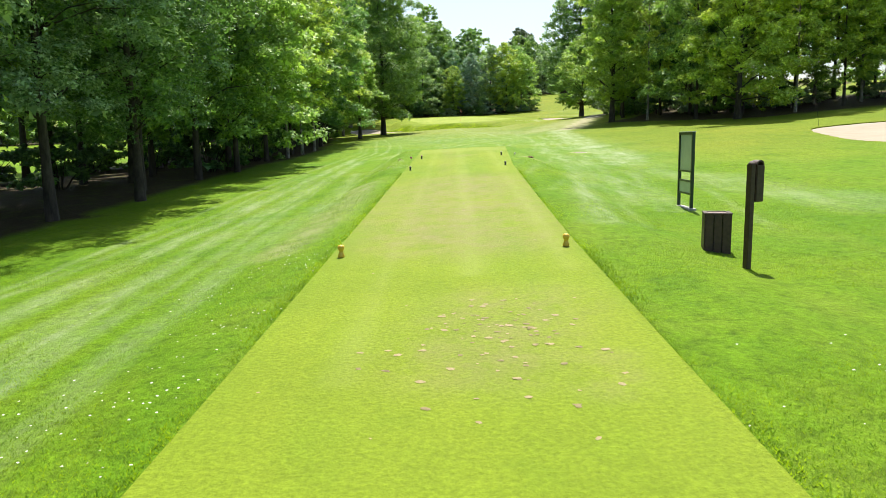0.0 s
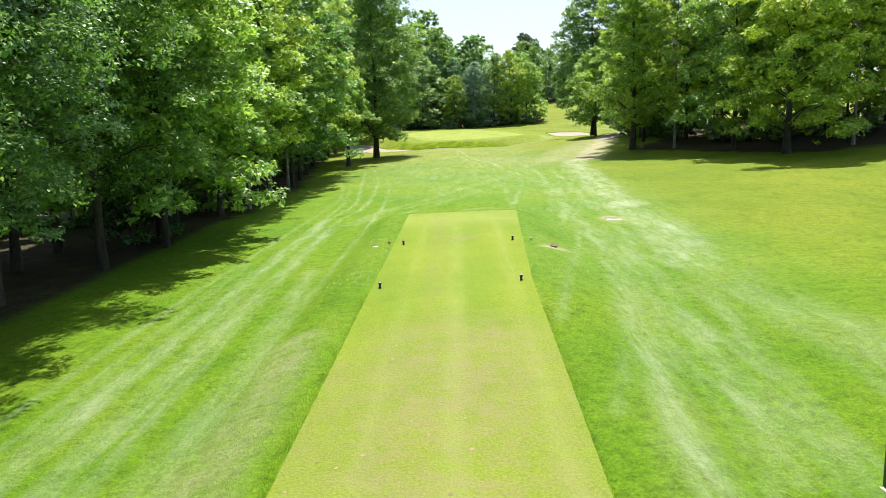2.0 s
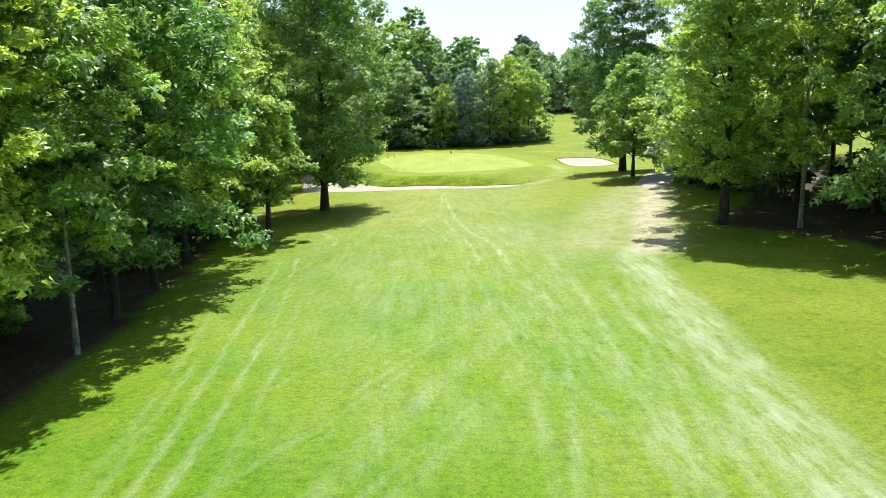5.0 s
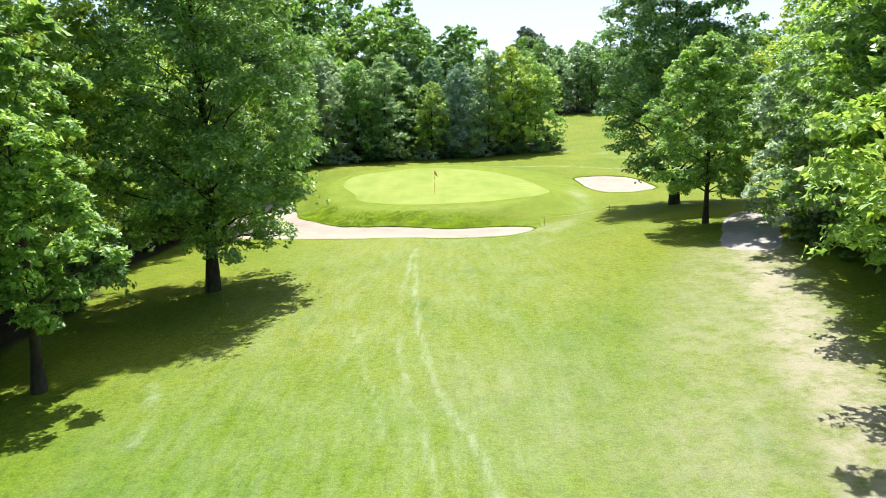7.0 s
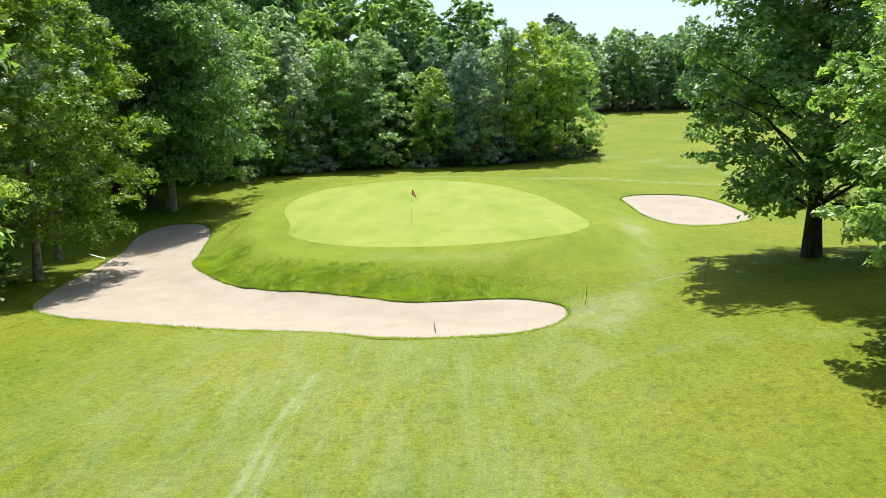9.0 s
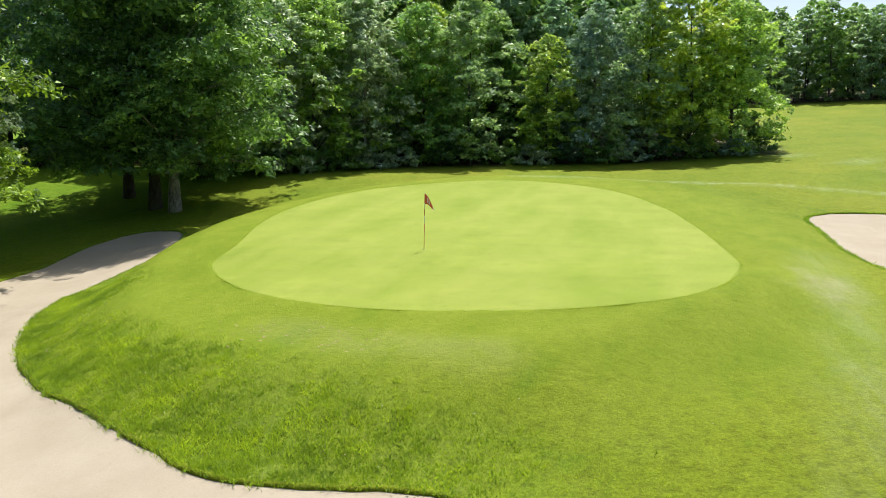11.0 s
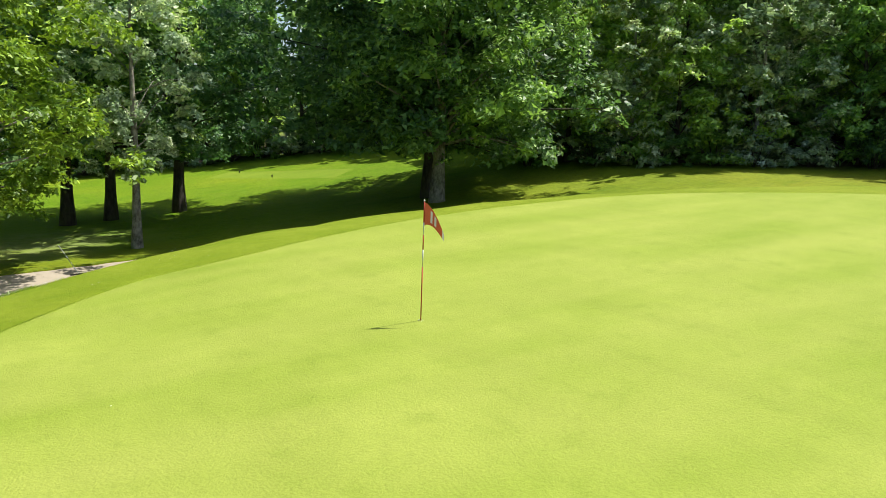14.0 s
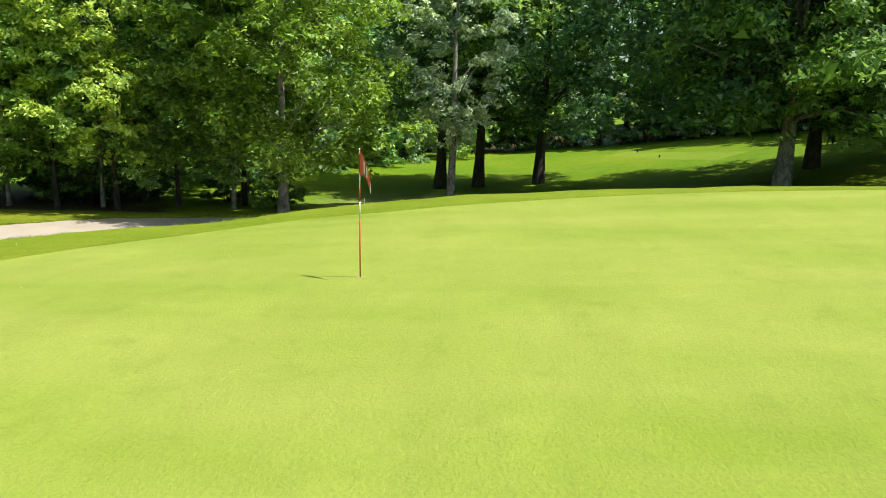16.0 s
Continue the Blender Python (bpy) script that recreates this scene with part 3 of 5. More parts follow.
def turf_lip(loop, parent, depth=0.34):
    """The cut turf edge round a bunker: a rough rolled lip down to the sand."""
    rng = random.Random(len(loop))
    verts, faces, n = [], [], len(loop)
    area = sum(loop[i - 1][0] * loop[i][1] - loop[i][0] * loop[i - 1][1] for i in range(n))
    side = 1 if area > 0 else -1
    for i in range(n):
        a, b = Vector(loop[i - 1]), Vector(loop[(i + 1) % n])
        t = (b - a).normalized()
        o = Vector((t.y, -t.x)) * side
        x, y = loop[i]
        z = ground_z(x, y)
        w = rng.uniform(0.03, 0.10)
        for k, (out, down) in enumerate(((0.14, -0.008), (0.07, 0.012), (-w * 0.5, 0.004 + w * 0.2), (-w * 0.6, -0.05), (0.05, -depth))):
            verts.append((x + o.x * out, y + o.y * out, (ground_z(x + o.x * out, y + o.y * out) if out > 0.06 and k < 2 else z) + down))
    for i in range(n):
        j = (i + 1) % n
        for k in range(4):
            faces.append((i * 5 + k, j * 5 + k, j * 5 + k + 1, i * 5 + k + 1))
    ob = mesh_object("turf_edge", verts, faces, TURF, parent, True)
    ob.data.materials.append(SOIL)
    ob.data.polygons.foreach_set("material_index", [1 if k % 4 == 3 else 0 for k in range(len(faces))])
    ob.data.attributes.new("olive", "FLOAT", "POINT").data.foreach_set("value", [0.9] * len(verts))
    return tagged(ob, "ragged cut turf edge")


for key, loop in (("bunker_front", LOOPS[2]), ("bunker_side", LOOPS[3]), ("bunker_near", LOOPS[4])):
    turf_lip(loop, LAND[key])


# ---- trees ----
def tube(path, radii, sides, verts, faces):
    """Adds a tapered tube along the path to verts and faces."""
    start = len(verts)
    for i, p in enumerate(path):
        a = path[min(i + 1, len(path) - 1)] - path[max(i - 1, 0)]
        a.normalize()
        s = a.orthogonal().normalized() if abs(a.z) < 0.9 else Vector((1, 0, 0)).cross(a).normalized()
        t = a.cross(s)
        for k in range(sides):
            u = 2 * math.pi * k / sides
            verts.append(p + (s * math.cos(u) + t * math.sin(u)) * radii[i])
    for i in range(len(path) - 1):
        for k in range(sides):
            a, b = start + i * sides + k, start + i * sides + (k + 1) % sides
            faces.append((a, b, b + sides, a + sides))
    faces.append(tuple(start + (len(path) - 1) * sides + k for k in range(sides)))


def bole(height, girth, lean, rng, top=0.80):
    steps = 9
    path, radii = [], []
    bend = Vector((rng.uniform(-1, 1), rng.uniform(-1, 1), 0)) * lean
    for i in range(steps + 1):
        u = i / steps
        w = Vector((math.sin(u * 5 + rng.uniform(0, .3)), math.cos(u * 4.1), 0)) * height * 0.012
        path.append(Vector((0, 0, -0.15)) + Vector((0, 0, 1)) * (height * top * u + 0.15 * (u > 0)) + bend * height * u * u + w * u)
        radii.append(girth * ((1 - u) ** 0.8 * 0.92 + 0.06) * (1.45 if i == 0 else 1.08 if i == 1 else 1))
    return path, radii


def crown_leaves(centres, radii, counts, size, flat, droop, seed, sides=4):
    """Leaves as small folded kites, strewn over the outside of each clump, with a few broad ones added in its core to
    block light.
    """
    rg = np.random.default_rng(seed)
    counts = np.asarray(counts)
    core = int(np.sum(counts))
    # oversized core leaves per clump, added as occluders to darken its inside and underside
    inner = np.full(len(counts), 9)
    centres, radii = np.array(centres), np.array(radii)
    # sprigs: small tufts that stand out from the clump, with the leaves gathered round them
    tufts = np.maximum(4, counts // 12)
    first = np.concatenate(((0,), np.cumsum(tufts)[:-1]))
    sc, sr = np.repeat(centres, tufts, axis=0), np.repeat(radii, tufts)[:, None]
    sd = rg.normal(size=sc.shape)
    sd /= np.linalg.norm(sd, axis=1)[:, None]
    sd[:, 2] = np.where(sd[:, 2] < -0.2, -sd[:, 2] * 0.7, sd[:, 2])
    far = rg.uniform(0.25, 1.0, (len(sc), 1)) ** 0.5 * rg.uniform(0.75, 1.25, (len(sc), 1))
    sp = sc + sd * sr * far * np.array((1, 1, flat))
    sp[:, 2] -= droop * sr[:, 0] * (np.hypot(sd[:, 0], sd[:, 1]) * far[:, 0]) ** 2
    sn = sd * 0.7 + rg.normal(size=sc.shape) * 0.35 + np.array((0, 0, 0.7))
    owner = np.repeat(np.arange(len(counts)), counts)
    pick = first[owner] + (rg.random(core) * tufts[owner]).astype(int)
    r = np.concatenate((radii[owner], np.repeat(radii, inner)))[:, None]
    n = len(r)
    p = np.empty((n, 3))
    p[:core] = sp[pick] + np.clip(rg.normal(size=(core, 3)), -2.2, 2.2) * r[:core] * np.array((0.15, 0.15, 0.09))
    d = rg.normal(size=(n - core, 3))
    d /= np.linalg.norm(d, axis=1)[:, None]
    p[core:] = np.repeat(centres, inner, axis=0) + d * r[core:] * 0.36 * np.array((1, 1, flat))
    p[core:, 2] -= 0.15 * r[core:, 0]
    nor = np.concatenate((sn[pick], d * 0.6 + np.array((0, 0, 0.75)))) + rg.normal(size=(n, 3)) * 0.48
    nor /= np.linalg.norm(nor, axis=1)[:, None]
    a = np.cross(nor, rg.normal(size=(n, 3)))
    a /= np.linalg.norm(a, axis=1)[:, None]
    b = np.cross(nor, a)
    s = size * rg.uniform(0.65, 1.35, (n, 1))
    s[core:] = r[core:] * rg.uniform(0.2, 0.36, (n - core, 1))
    fold = nor * s * rg.uniform(-0.05, 0.3, (n, 1))
    v = np.stack((p - a * s * 0.5, p + b * s * 0.33 + fold, p + a * s * 0.62, p - b * s * 0.33 + fold), axis=1).reshape(-1, 3)
    if sides == 3:
        v = np.stack((p - a * s * 0.55 - b * s * 0.25, p + b * s * 0.42 + fold, p + a * s * 0.8 - b * s * 0.15), axis=1).reshape(-1, 3)
    me = bpy.data.meshes.new("crown")
    me.vertices.add(len(v))
    me.vertices.foreach_set("co", v.astype(np.float32).ravel())
    me.loops.add(sides * n)
    me.loops.foreach_set("vertex_index", np.arange(sides * n, dtype=np.int32))
    me.polygons.add(n)
    me.polygons.foreach_set("loop_start", np.arange(0, sides * n, sides, dtype=np.int32))
    me.update()
    return me


PROFILES = {
    "oval": lambda h: (math.sin(math.pi * (0.10 + 0.86 * h))) ** 0.62,
    "broad": lambda h: (math.sin(math.pi * (0.17 + 0.80 * h))) ** 0.5,
    "cone": lambda h: (0.30 + 0.95 * min(1, h * 5)) * (1 - h) ** 0.65 * 0.86 + 0.04,
    "skirt": lambda h: (math.sin(math.pi * (0.30 + 0.68 * h))) ** 0.6,
    "umbrella": lambda h: (math.sin(math.pi * (0.30 + 0.62 * h))) ** 0.5 * (1 if h > 0.35 else 0.55),
}


def tree(name, label, height, spread, clear, girth, leaf, bark, seed, clumps=70, leaves=9000, size=0.30, profile="oval", flat=0.66, droop=0.25, lean=0.015, group="trees", clump=0.215, lopsided=0.15, sides=3):
    """A tree: trunk and limbs as one part, the crown as another. spread: the crown's radius; clear: the height under it."""
    rng = random.Random(seed)
    root = new(name)
    root.empty_display_size = 0.5
    tagged(root, label, "tree", group)
    path, radii = bole(height, girth, lean, rng)
    verts, faces = [], []
    tube(path, radii, 8, verts, faces)
    centres, sizes, shape = [], [], PROFILES[profile]
    off = (rng.uniform(-1, 1) * lopsided * spread, rng.uniform(-1, 1) * lopsided * spread)
    lobes = [rng.uniform(0, 6.28) for _ in range(3)]
    for i in range(clumps):
        h = (i + rng.random()) / clumps
        h = h ** 0.92
        ang = i * 2.39996 + rng.uniform(-0.5, 0.5)
        ripple = 1 + 0.13 * math.sin(2 * ang + lobes[0] + 4 * h) + 0.10 * math.sin(5 * ang + lobes[1] + 9 * h)
        r = spread * shape(h) * ripple * (rng.uniform(0.58, 1.1) if rng.random() < 0.8 else rng.uniform(0.15, 0.6))
        z = clear + (height - clear) * h
        s = spread * clump * rng.uniform(0.65, 1.25) * (0.6 + 0.4 * shape(h))
        r = max(0, r - s * 0.45)
        k = min(len(path) - 1, max(0, int(z / height * (len(path) - 1))))
        x = path[k].x + off[0] * shape(h) * h + r * math.cos(ang)
        y = path[k].y + off[1] * shape(h) * h + r * math.sin(ang)
        centres.append((x, y, z - s * 0.3))
        sizes.append(s)
        if i % 3 == 0 and r > 0.5:
            za = max(min(clear * 0.9, height * 0.3), z - r * rng.uniform(0.35, 0.8))
            u = min(0.93, za / (height * 0.80))
            f = u * (len(path) - 1)
            a = path[int(f)].lerp(path[min(int(f) + 1, len(path) - 1)], f - int(f))
            b = Vector((x, y, z - s * 0.35))
            mid = a.lerp(b, 0.5) + Vector((0, 0, 0.10 * (b - a).length))
            g = max(0.025, girth * (1 - u) * 0.34)
            tube([a, mid, b], [g, g * 0.62, g * 0.22], 5, verts, faces)
    mesh_object("trunk", verts, faces, bark, root, True)
    w = np.array(sizes) ** 2
    counts = np.maximum(8, (leaves * w / w.sum())).astype(int)
    me = crown_leaves(centres, sizes, counts, size, flat, droop, seed, sides)
    me.materials.append(leaf)
    ob = new("crown", me)
    ob.parent = root
    return root


def stand(ob, x, y, turn=0.0, scale=1.0, tall=1.0, sink=0.0):
    ob.scale = (scale, scale, scale * tall)
    ob.matrix_basis = Matrix.LocRotScale((x, y, ground_z(x, y) - sink), Euler((0, 0, turn)), (scale, scale, scale * tall))
    return ob


def another(ob, x, y, turn, scale, tall=1.0, label=""):
    ob.scale = (scale, scale, scale * tall)
    c = copy_thing(ob, Matrix.Translation((x, y, ground_z(x, y))) @ Matrix.Rotation(turn, 4, "Z"))
    if label:
        tagged(c, label)
    return c


# single trees that stand out
stand(tree("oak_tree", "large dense broadleaf tree with a short dark trunk", 22, 6.0, 2.5, 0.31, LEAF_DEEP, BARK, 11, 230, 66000, 0.2, "broad", group="", lopsided=0.1), -7.9, 96.7)
stand(tree("young_tree", "small light green tree with a dark trunk on the fairway edge", 11.2, 2.7, 2.3, 0.2, LEAF_LIGHT, BARK, 12, 90, 24000, 0.17, "oval", group=""), -9.5, 83.4)
stand(tree("young_tree", "rounded green tree with a slim trunk beside the path", 11.3, 3.7, 2.1, 0.17, LEAF_MID, BARK, 13, 140, 34000, 0.16, "skirt", group="", droop=0.4, clump=0.19), 20.1, 104.7)
stand(tree("hornbeam_tree", "tall upright tree with a bare dark trunk at the wood edge", 20, 4.8, 2.4, 0.26, LEAF_LIGHT, BARK, 14, 160, 38000, 0.2, "cone", group=""), 18.0, 77.3)
stand(tree("maple_tree", "huge spreading tree with a pale trunk and drooping low branches", 24, 7.2, 3.4, 0.34, LEAF_DEEP, BARK_PALE, 15, 260, 70000, 0.22, "broad", group="", droop=0.4, lean=0.003), -18.5, 145.6)
stand(tree("maple_tree", "broad dense green tree with a pale trunk beside the sand", 17, 5.6, 2.6, 0.22, LEAF_OLIVE, BARK_PALE, 16, 190, 60000, 0.18, "skirt", group="", droop=0.45, clump=0.2), -16.9, 123.2)
stand(tree("ash_tree", "slender grey-green tree with a pale forked mottled trunk", 15, 3.2, 3.2, 0.2, LEAF_SILVER, BARK_PALE, 17, 70, 15000, 0.17, "oval", group="", droop=0.6, lean=0.03), -20.0, 130.6)
for k, (x, y) in enumerate(((-31.0, 129.2), (-31.9, 131.6), (-31.9, 135.5), (-25.2, 149.6))):
    stand(tree("shade_tree", "tall dark tree with a bare trunk on the shaded lawn", (17, 18, 19, 22)[k], (7.2, 6.4, 6.8, 7.0)[k], (4.4, 4.6, 3.8, 3.4)[k], 0.34, (LEAF_DARK, LEAF_MID, LEAF_DARK, LEAF_DARK)[k], BARK, 40 + k, 130, 24000, 0.24, "broad", group="trees on the shaded lawn", droop=0.35), x, y, k)
stand(tree("maple_tree", "dark spreading tree with a black ivy-clad trunk", 23, 9.6, 3.2, 0.36, LEAF_DARK, BARK, 20, 220, 50000, 0.25, "broad", group="", droop=0.4), -20.6, 146.4)
stand(tree("maple_tree", "bright layered light green tree at the wood edge", 17, 5.2, 1.7, 0.26, LEAF_LIGHT, BARK, 29, 140, 34000, 0.2, "skirt", group="", droop=0.35, flat=0.4), 24.9, 61.4)
stand(tree("pine_tree", "dark flat-topped pine rising over the far wood", 22, 6.5, 11, 0.4, LEAF_PINE, BARK, 19, 50, 7000, 0.5, "umbrella", group="", flat=0.45, clump=0.3), 30.6, 276)
stand(tree("tall_tree", "tall dense broadleaf tree at the end of the path", 22, 6.0, 2.5, 0.36, LEAF_DEEP, BARK, 18, 230, 52000, 0.24, "broad", group=""), 22.6, 118.4)

# kinds repeated through the woods
near_kinds = [
    tree("wood_tree", "tall leafy broadleaf tree at the dark wood edge", 18, 4.4, 2.8, 0.15, LEAF_DEEP, BARK, 61, 190, 66000, 0.10, "oval", group="wood edge trees", droop=0.4),
    tree("wood_tree", "dark dense broadleaf tree with a slim trunk", 17.5, 4.2, 3.2, 0.14, LEAF_GREY, BARK, 62, 180, 62000, 0.10, "oval", group="wood edge trees", droop=0.3),
]
stand(near_kinds[0], -12.2, 13.5, 0.4)
stand(near_kinds[1], -11.6, 21.2, 2.2)
edge_kinds = [
    tree("wood_tree", "leafy broadleaf tree at the dark wood edge", 17, 4.4, 2.0, 0.14, LEAF_MID, BARK, 21, 130, 24000, 0.2, "skirt", group="wood edge trees", droop=0.35),
    tree("wood_tree", "bright feathery yellow-green tree at the wood edge", 19, 4.9, 3.0, 0.15, LEAF_LIGHT, BARK, 22, 130, 24000, 0.2, "oval", group="wood edge trees", droop=0.5, flat=0.45),
    tree("wood_tree", "dark broadleaf tree at the wood edge", 18, 4.3, 2.4, 0.15, LEAF_DEEP, BARK, 23, 120, 21000, 0.21, "oval", group="wood edge trees"),
    tree("wood_tree", "slender tree with a pale mottled trunk at the wood edge", 18.5, 3.6, 3.4, 0.11, LEAF_LIGHT, BARK_PALE, 24, 95, 18000, 0.19, "oval", group="wood edge trees", droop=0.4),
]
for k, ob in enumerate(edge_kinds):
    stand(ob, (-12.1, -12.6, -11.9, -10.9)[k], (40.8, 44, 57, 50.9)[k], k * 1.3, 1.0)
deep_kinds = [
    tree("wood_tree", "broadleaf tree deep in the wood", 18, 4.6, 4.0, 0.17, LEAF_MID, BARK, 26, 60, 2600, 0.6, "oval", group="wood trees", sides=3),
    tree("wood_tree", "dark tree deep in the wood", 19, 4.4, 4.6, 0.18, LEAF_DARK, BARK, 27, 60, 2600, 0.6, "oval", group="wood trees", sides=3),
    tree("wood_tree", "slim pale-trunked tree deep in the wood", 17, 3.8, 4.6, 0.13, LEAF_MID, BARK_PALE, 28, 50, 2200, 0.56, "oval", group="wood trees", sides=3),
]
for k, ob in enumerate(deep_kinds):
    stand(ob, (-16, -18, -15.5)[k], (24, 36, 49)[k], k)
back_kinds = [
    tree("wood_tree", "dense round broadleaf tree in front of the wood", 15.5, 5.2, 0.5, 0.2, LEAF_MID, BARK, 31, 140, 19000, 0.25, "skirt", group="wood behind the green"),
    tree("wood_tree", "light green dense tree in front of the wood", 15, 4.4, 0.9, 0.18, LEAF_LIGHT, BARK, 32, 120, 17000, 0.25, "skirt", group="wood behind the green", droop=0.4),
    tree("wood_tree", "silvery grey-green tree in front of the wood", 14, 4.2, 0.6, 0.16, LEAF_SILVER, BARK_PALE, 33, 120, 17000, 0.24, "skirt", group="wood behind the green", droop=0.5),
    tree("wood_tree", "dark green dense tree in front of the wood", 16.5, 5.0, 0.6, 0.2, LEAF_GREY, BARK, 34, 130, 18000, 0.26, "skirt", group="wood behind the green"),
]
for k, ob in enumerate(back_kinds):
    stand(ob, (-8.5, 2.5, -13, 11.5)[k], (169.5, 172.5, 166, 174)[k], k, 1.0)
far_kinds = [
    tree("wood_tree", "tall broadleaf tree in the far wood", 19, 5.4, 0.8, 0.22, LEAF_GREY, BARK, 36, 80, 3000, 0.66, "broad", clump=0.27, group="far wood", sides=3),
    tree("wood_tree", "tall dark tree in the far wood", 20, 5.0, 0.6, 0.22, LEAF_DEEP, BARK, 37, 80, 3000, 0.66, "oval", clump=0.27, group="far wood", sides=3),
    tree("wood_tree", "pale green tree in the far wood", 17, 5.0, 0.6, 0.2, LEAF_MID, BARK, 38, 80, 2900, 0.64, "broad", clump=0.27, group="far wood", sides=3),
]
for k, ob in enumerate(far_kinds):
    stand(ob, (-2, 6, -12)[k], (180, 184, 178)[k], k, 1.0)


def bush(name, label, r, h, leaf, seed, leaves, size):
    """A low shrub of leafy shoots with a few bare stems."""
    rng = random.Random(seed)
    root = tagged(new(name), label, "shrub", "undergrowth")
    verts, faces, centres, sizes = [], [], [], []
    for i in range(22):
        a, q = i * 2.4, r * math.sqrt((i + 0.5) / 22)
        z = h * (1 - 0.6 * (q / r) ** 2) * (rng.uniform(0.5, 1.0) if i % 3 else rng.uniform(0.12, 0.35))
        p = Vector((q * math.cos(a), q * math.sin(a), z))
        centres.append(tuple(p))
        sizes.append(r * rng.uniform(0.22, 0.36))
        if i % 2 == 0:
            tube([Vector((p.x * 0.15, p.y * 0.15, -0.1)), p * 0.55 + Vector((0, 0, 0.1)), p], [0.03, 0.02, 0.008], 5, verts, faces)
    mesh_object("woody_stalk", verts, faces, BARK, root, True)
    w = np.array(sizes) ** 2
    me = crown_leaves(centres, sizes, np.maximum(6, leaves * w / w.sum()).astype(int), size, 0.75, 0.2, seed, 3)
    me.materials.append(leaf)
    ob = new("foliage", me)
    ob.parent = root
    return root


shrubs = [bush("shrub", "leafy green shrub at the foot of the wood", 1.6, 2.4, LEAF_DEEP, 51, 3600, 0.16),
          bush("shrub", "pale grey-green bramble at the foot of the wood", 1.5, 1.5, LEAF_SILVER, 52, 2800, 0.16),
          bush("shrub", "dark evergreen shrub under the trees", 1.5, 2.8, LEAF_DARK, 53, 3400, 0.17)]
for k, ob in enumerate(shrubs):
    stand(ob, (-15.5, -11.5, -6.4)[k], (160.5, 164, 167.3)[k], k)


def scatter(kinds, poly, count, gap, low, high, seed):
    """Trees at random in a wood, apart from one another."""
    rng = random.Random(seed)
    xs, ys = [p[0] for p in poly], [p[1] for p in poly]
    placed, tries = [], 0
    while len(placed) < count and tries < count * 60:
        tries += 1
        x, y = rng.uniform(min(xs), max(xs)), rng.uniform(min(ys), max(ys))
        if not inside(poly, x, y) or any((x - a) ** 2 + (y - b) ** 2 < gap * gap for a, b in placed):
            continue
        placed.append((x, y))
        another(rng.choice(kinds), x, y, rng.uniform(0, 6.28), rng.uniform(low, high), rng.uniform(0.92, 1.12))


def row(kinds, points, low, high, seed):
    rng = random.Random(seed)
    for i, (x, y) in enumerate(points):
        another(kinds[(i * 7 + seed) % len(kinds)], x, y, rng.uniform(0, 6.28), rng.uniform(low, high), rng.uniform(0.92, 1.1))


# wood along the fairway
another(edge_kinds[3], -10.8, 55.7, 2.0, 0.95)
another(edge_kinds[3], -10.7, 60.4, 4.0, 0.9)
row(near_kinds, [(-13.2, 17), (-10.8, 25.6), (-12.4, 29.6), (-11.7, 34.5)], 0.92, 1.08, 3)
row(edge_kinds[:3], [(-11.0, 38.6), (-11.8, 48.4), (-11.4, 65), (-11.8, 70), (-12.4, 76), (-13.6, 82), (-14, 88), (-15.5, 94)], 0.85, 1.08, 3)
scatter(deep_kinds, [(-14.2, 6), (-14.2, 82), (-17.5, 104), (-24, 104), (-24, 6)], 40, 3.2, 0.85, 1.15, 4)
row(edge_kinds[:2], [(-17.6, 101), (-17.6, 107), (-17.2, 112.2), (-18.6, 117.5), (-16.8, 115.4), (-19.6, 110.6), (-20.2, 120.2), (-20.8, 114.6)], 0.74, 0.88, 9)
row(deep_kinds[2:], [(-18.2, 104.6), (-17.5, 109.6), (-18.0, 114.0), (-18.2, 120.4)], 0.7, 0.9, 19)
row(deep_kinds, [(-23, 103), (-24, 110), (-25, 117)], 0.75, 0.95, 9)
row(back_kinds[:1] + back_kinds[3:], [(-21.5, 105.6), (-25, 108.6), (-29, 111.8), (-33, 114.4), (-37.5, 116.4), (-42, 118.6), (-47, 121.2), (-52, 124), (-57, 127)], 0.85, 1.0, 48)
row(shrubs[2:] + shrubs[:1], [(-24.2, 119.4), (-22.6, 118.4), (-19.2, 122.4)], 0.7, 0.9, 49)
another(deep_kinds[2], -22.4, 119.5, 1.0, 0.6)
# wood on the other side
row(edge_kinds[:2] + edge_kinds[3:], [(21, 74.5), (23.6, 67.8), (28.4, 69), (30.5, 63), (33, 68.5), (36, 65.5), (39, 68), (42, 66), (45.5, 67.5), (50, 67)], 0.85, 1.1, 5)
scatter(deep_kinds, [(23, 73), (30, 71), (60, 71), (60, 80), (40, 82), (31, 92), (26, 84)], 26, 3.6, 0.85, 1.15, 6)
row(edge_kinds[:1] + edge_kinds[2:3], [(21.2, 85.5), (22.3, 90.8), (24.8, 95.6), (24.5, 82), (34, 103.5), (35, 111)], 0.85, 1.15, 8)
row(back_kinds[:1] + back_kinds[2:], [(23.2, 97.6), (24.4, 93.2), (25.6, 101.6)], 0.78, 0.9, 46)
row(shrubs[:1] + shrubs[2:], [(22.4, 95.4), (22.9, 91.6), (23.6, 88.4), (24.0, 99.4)], 0.7, 0.95, 47)
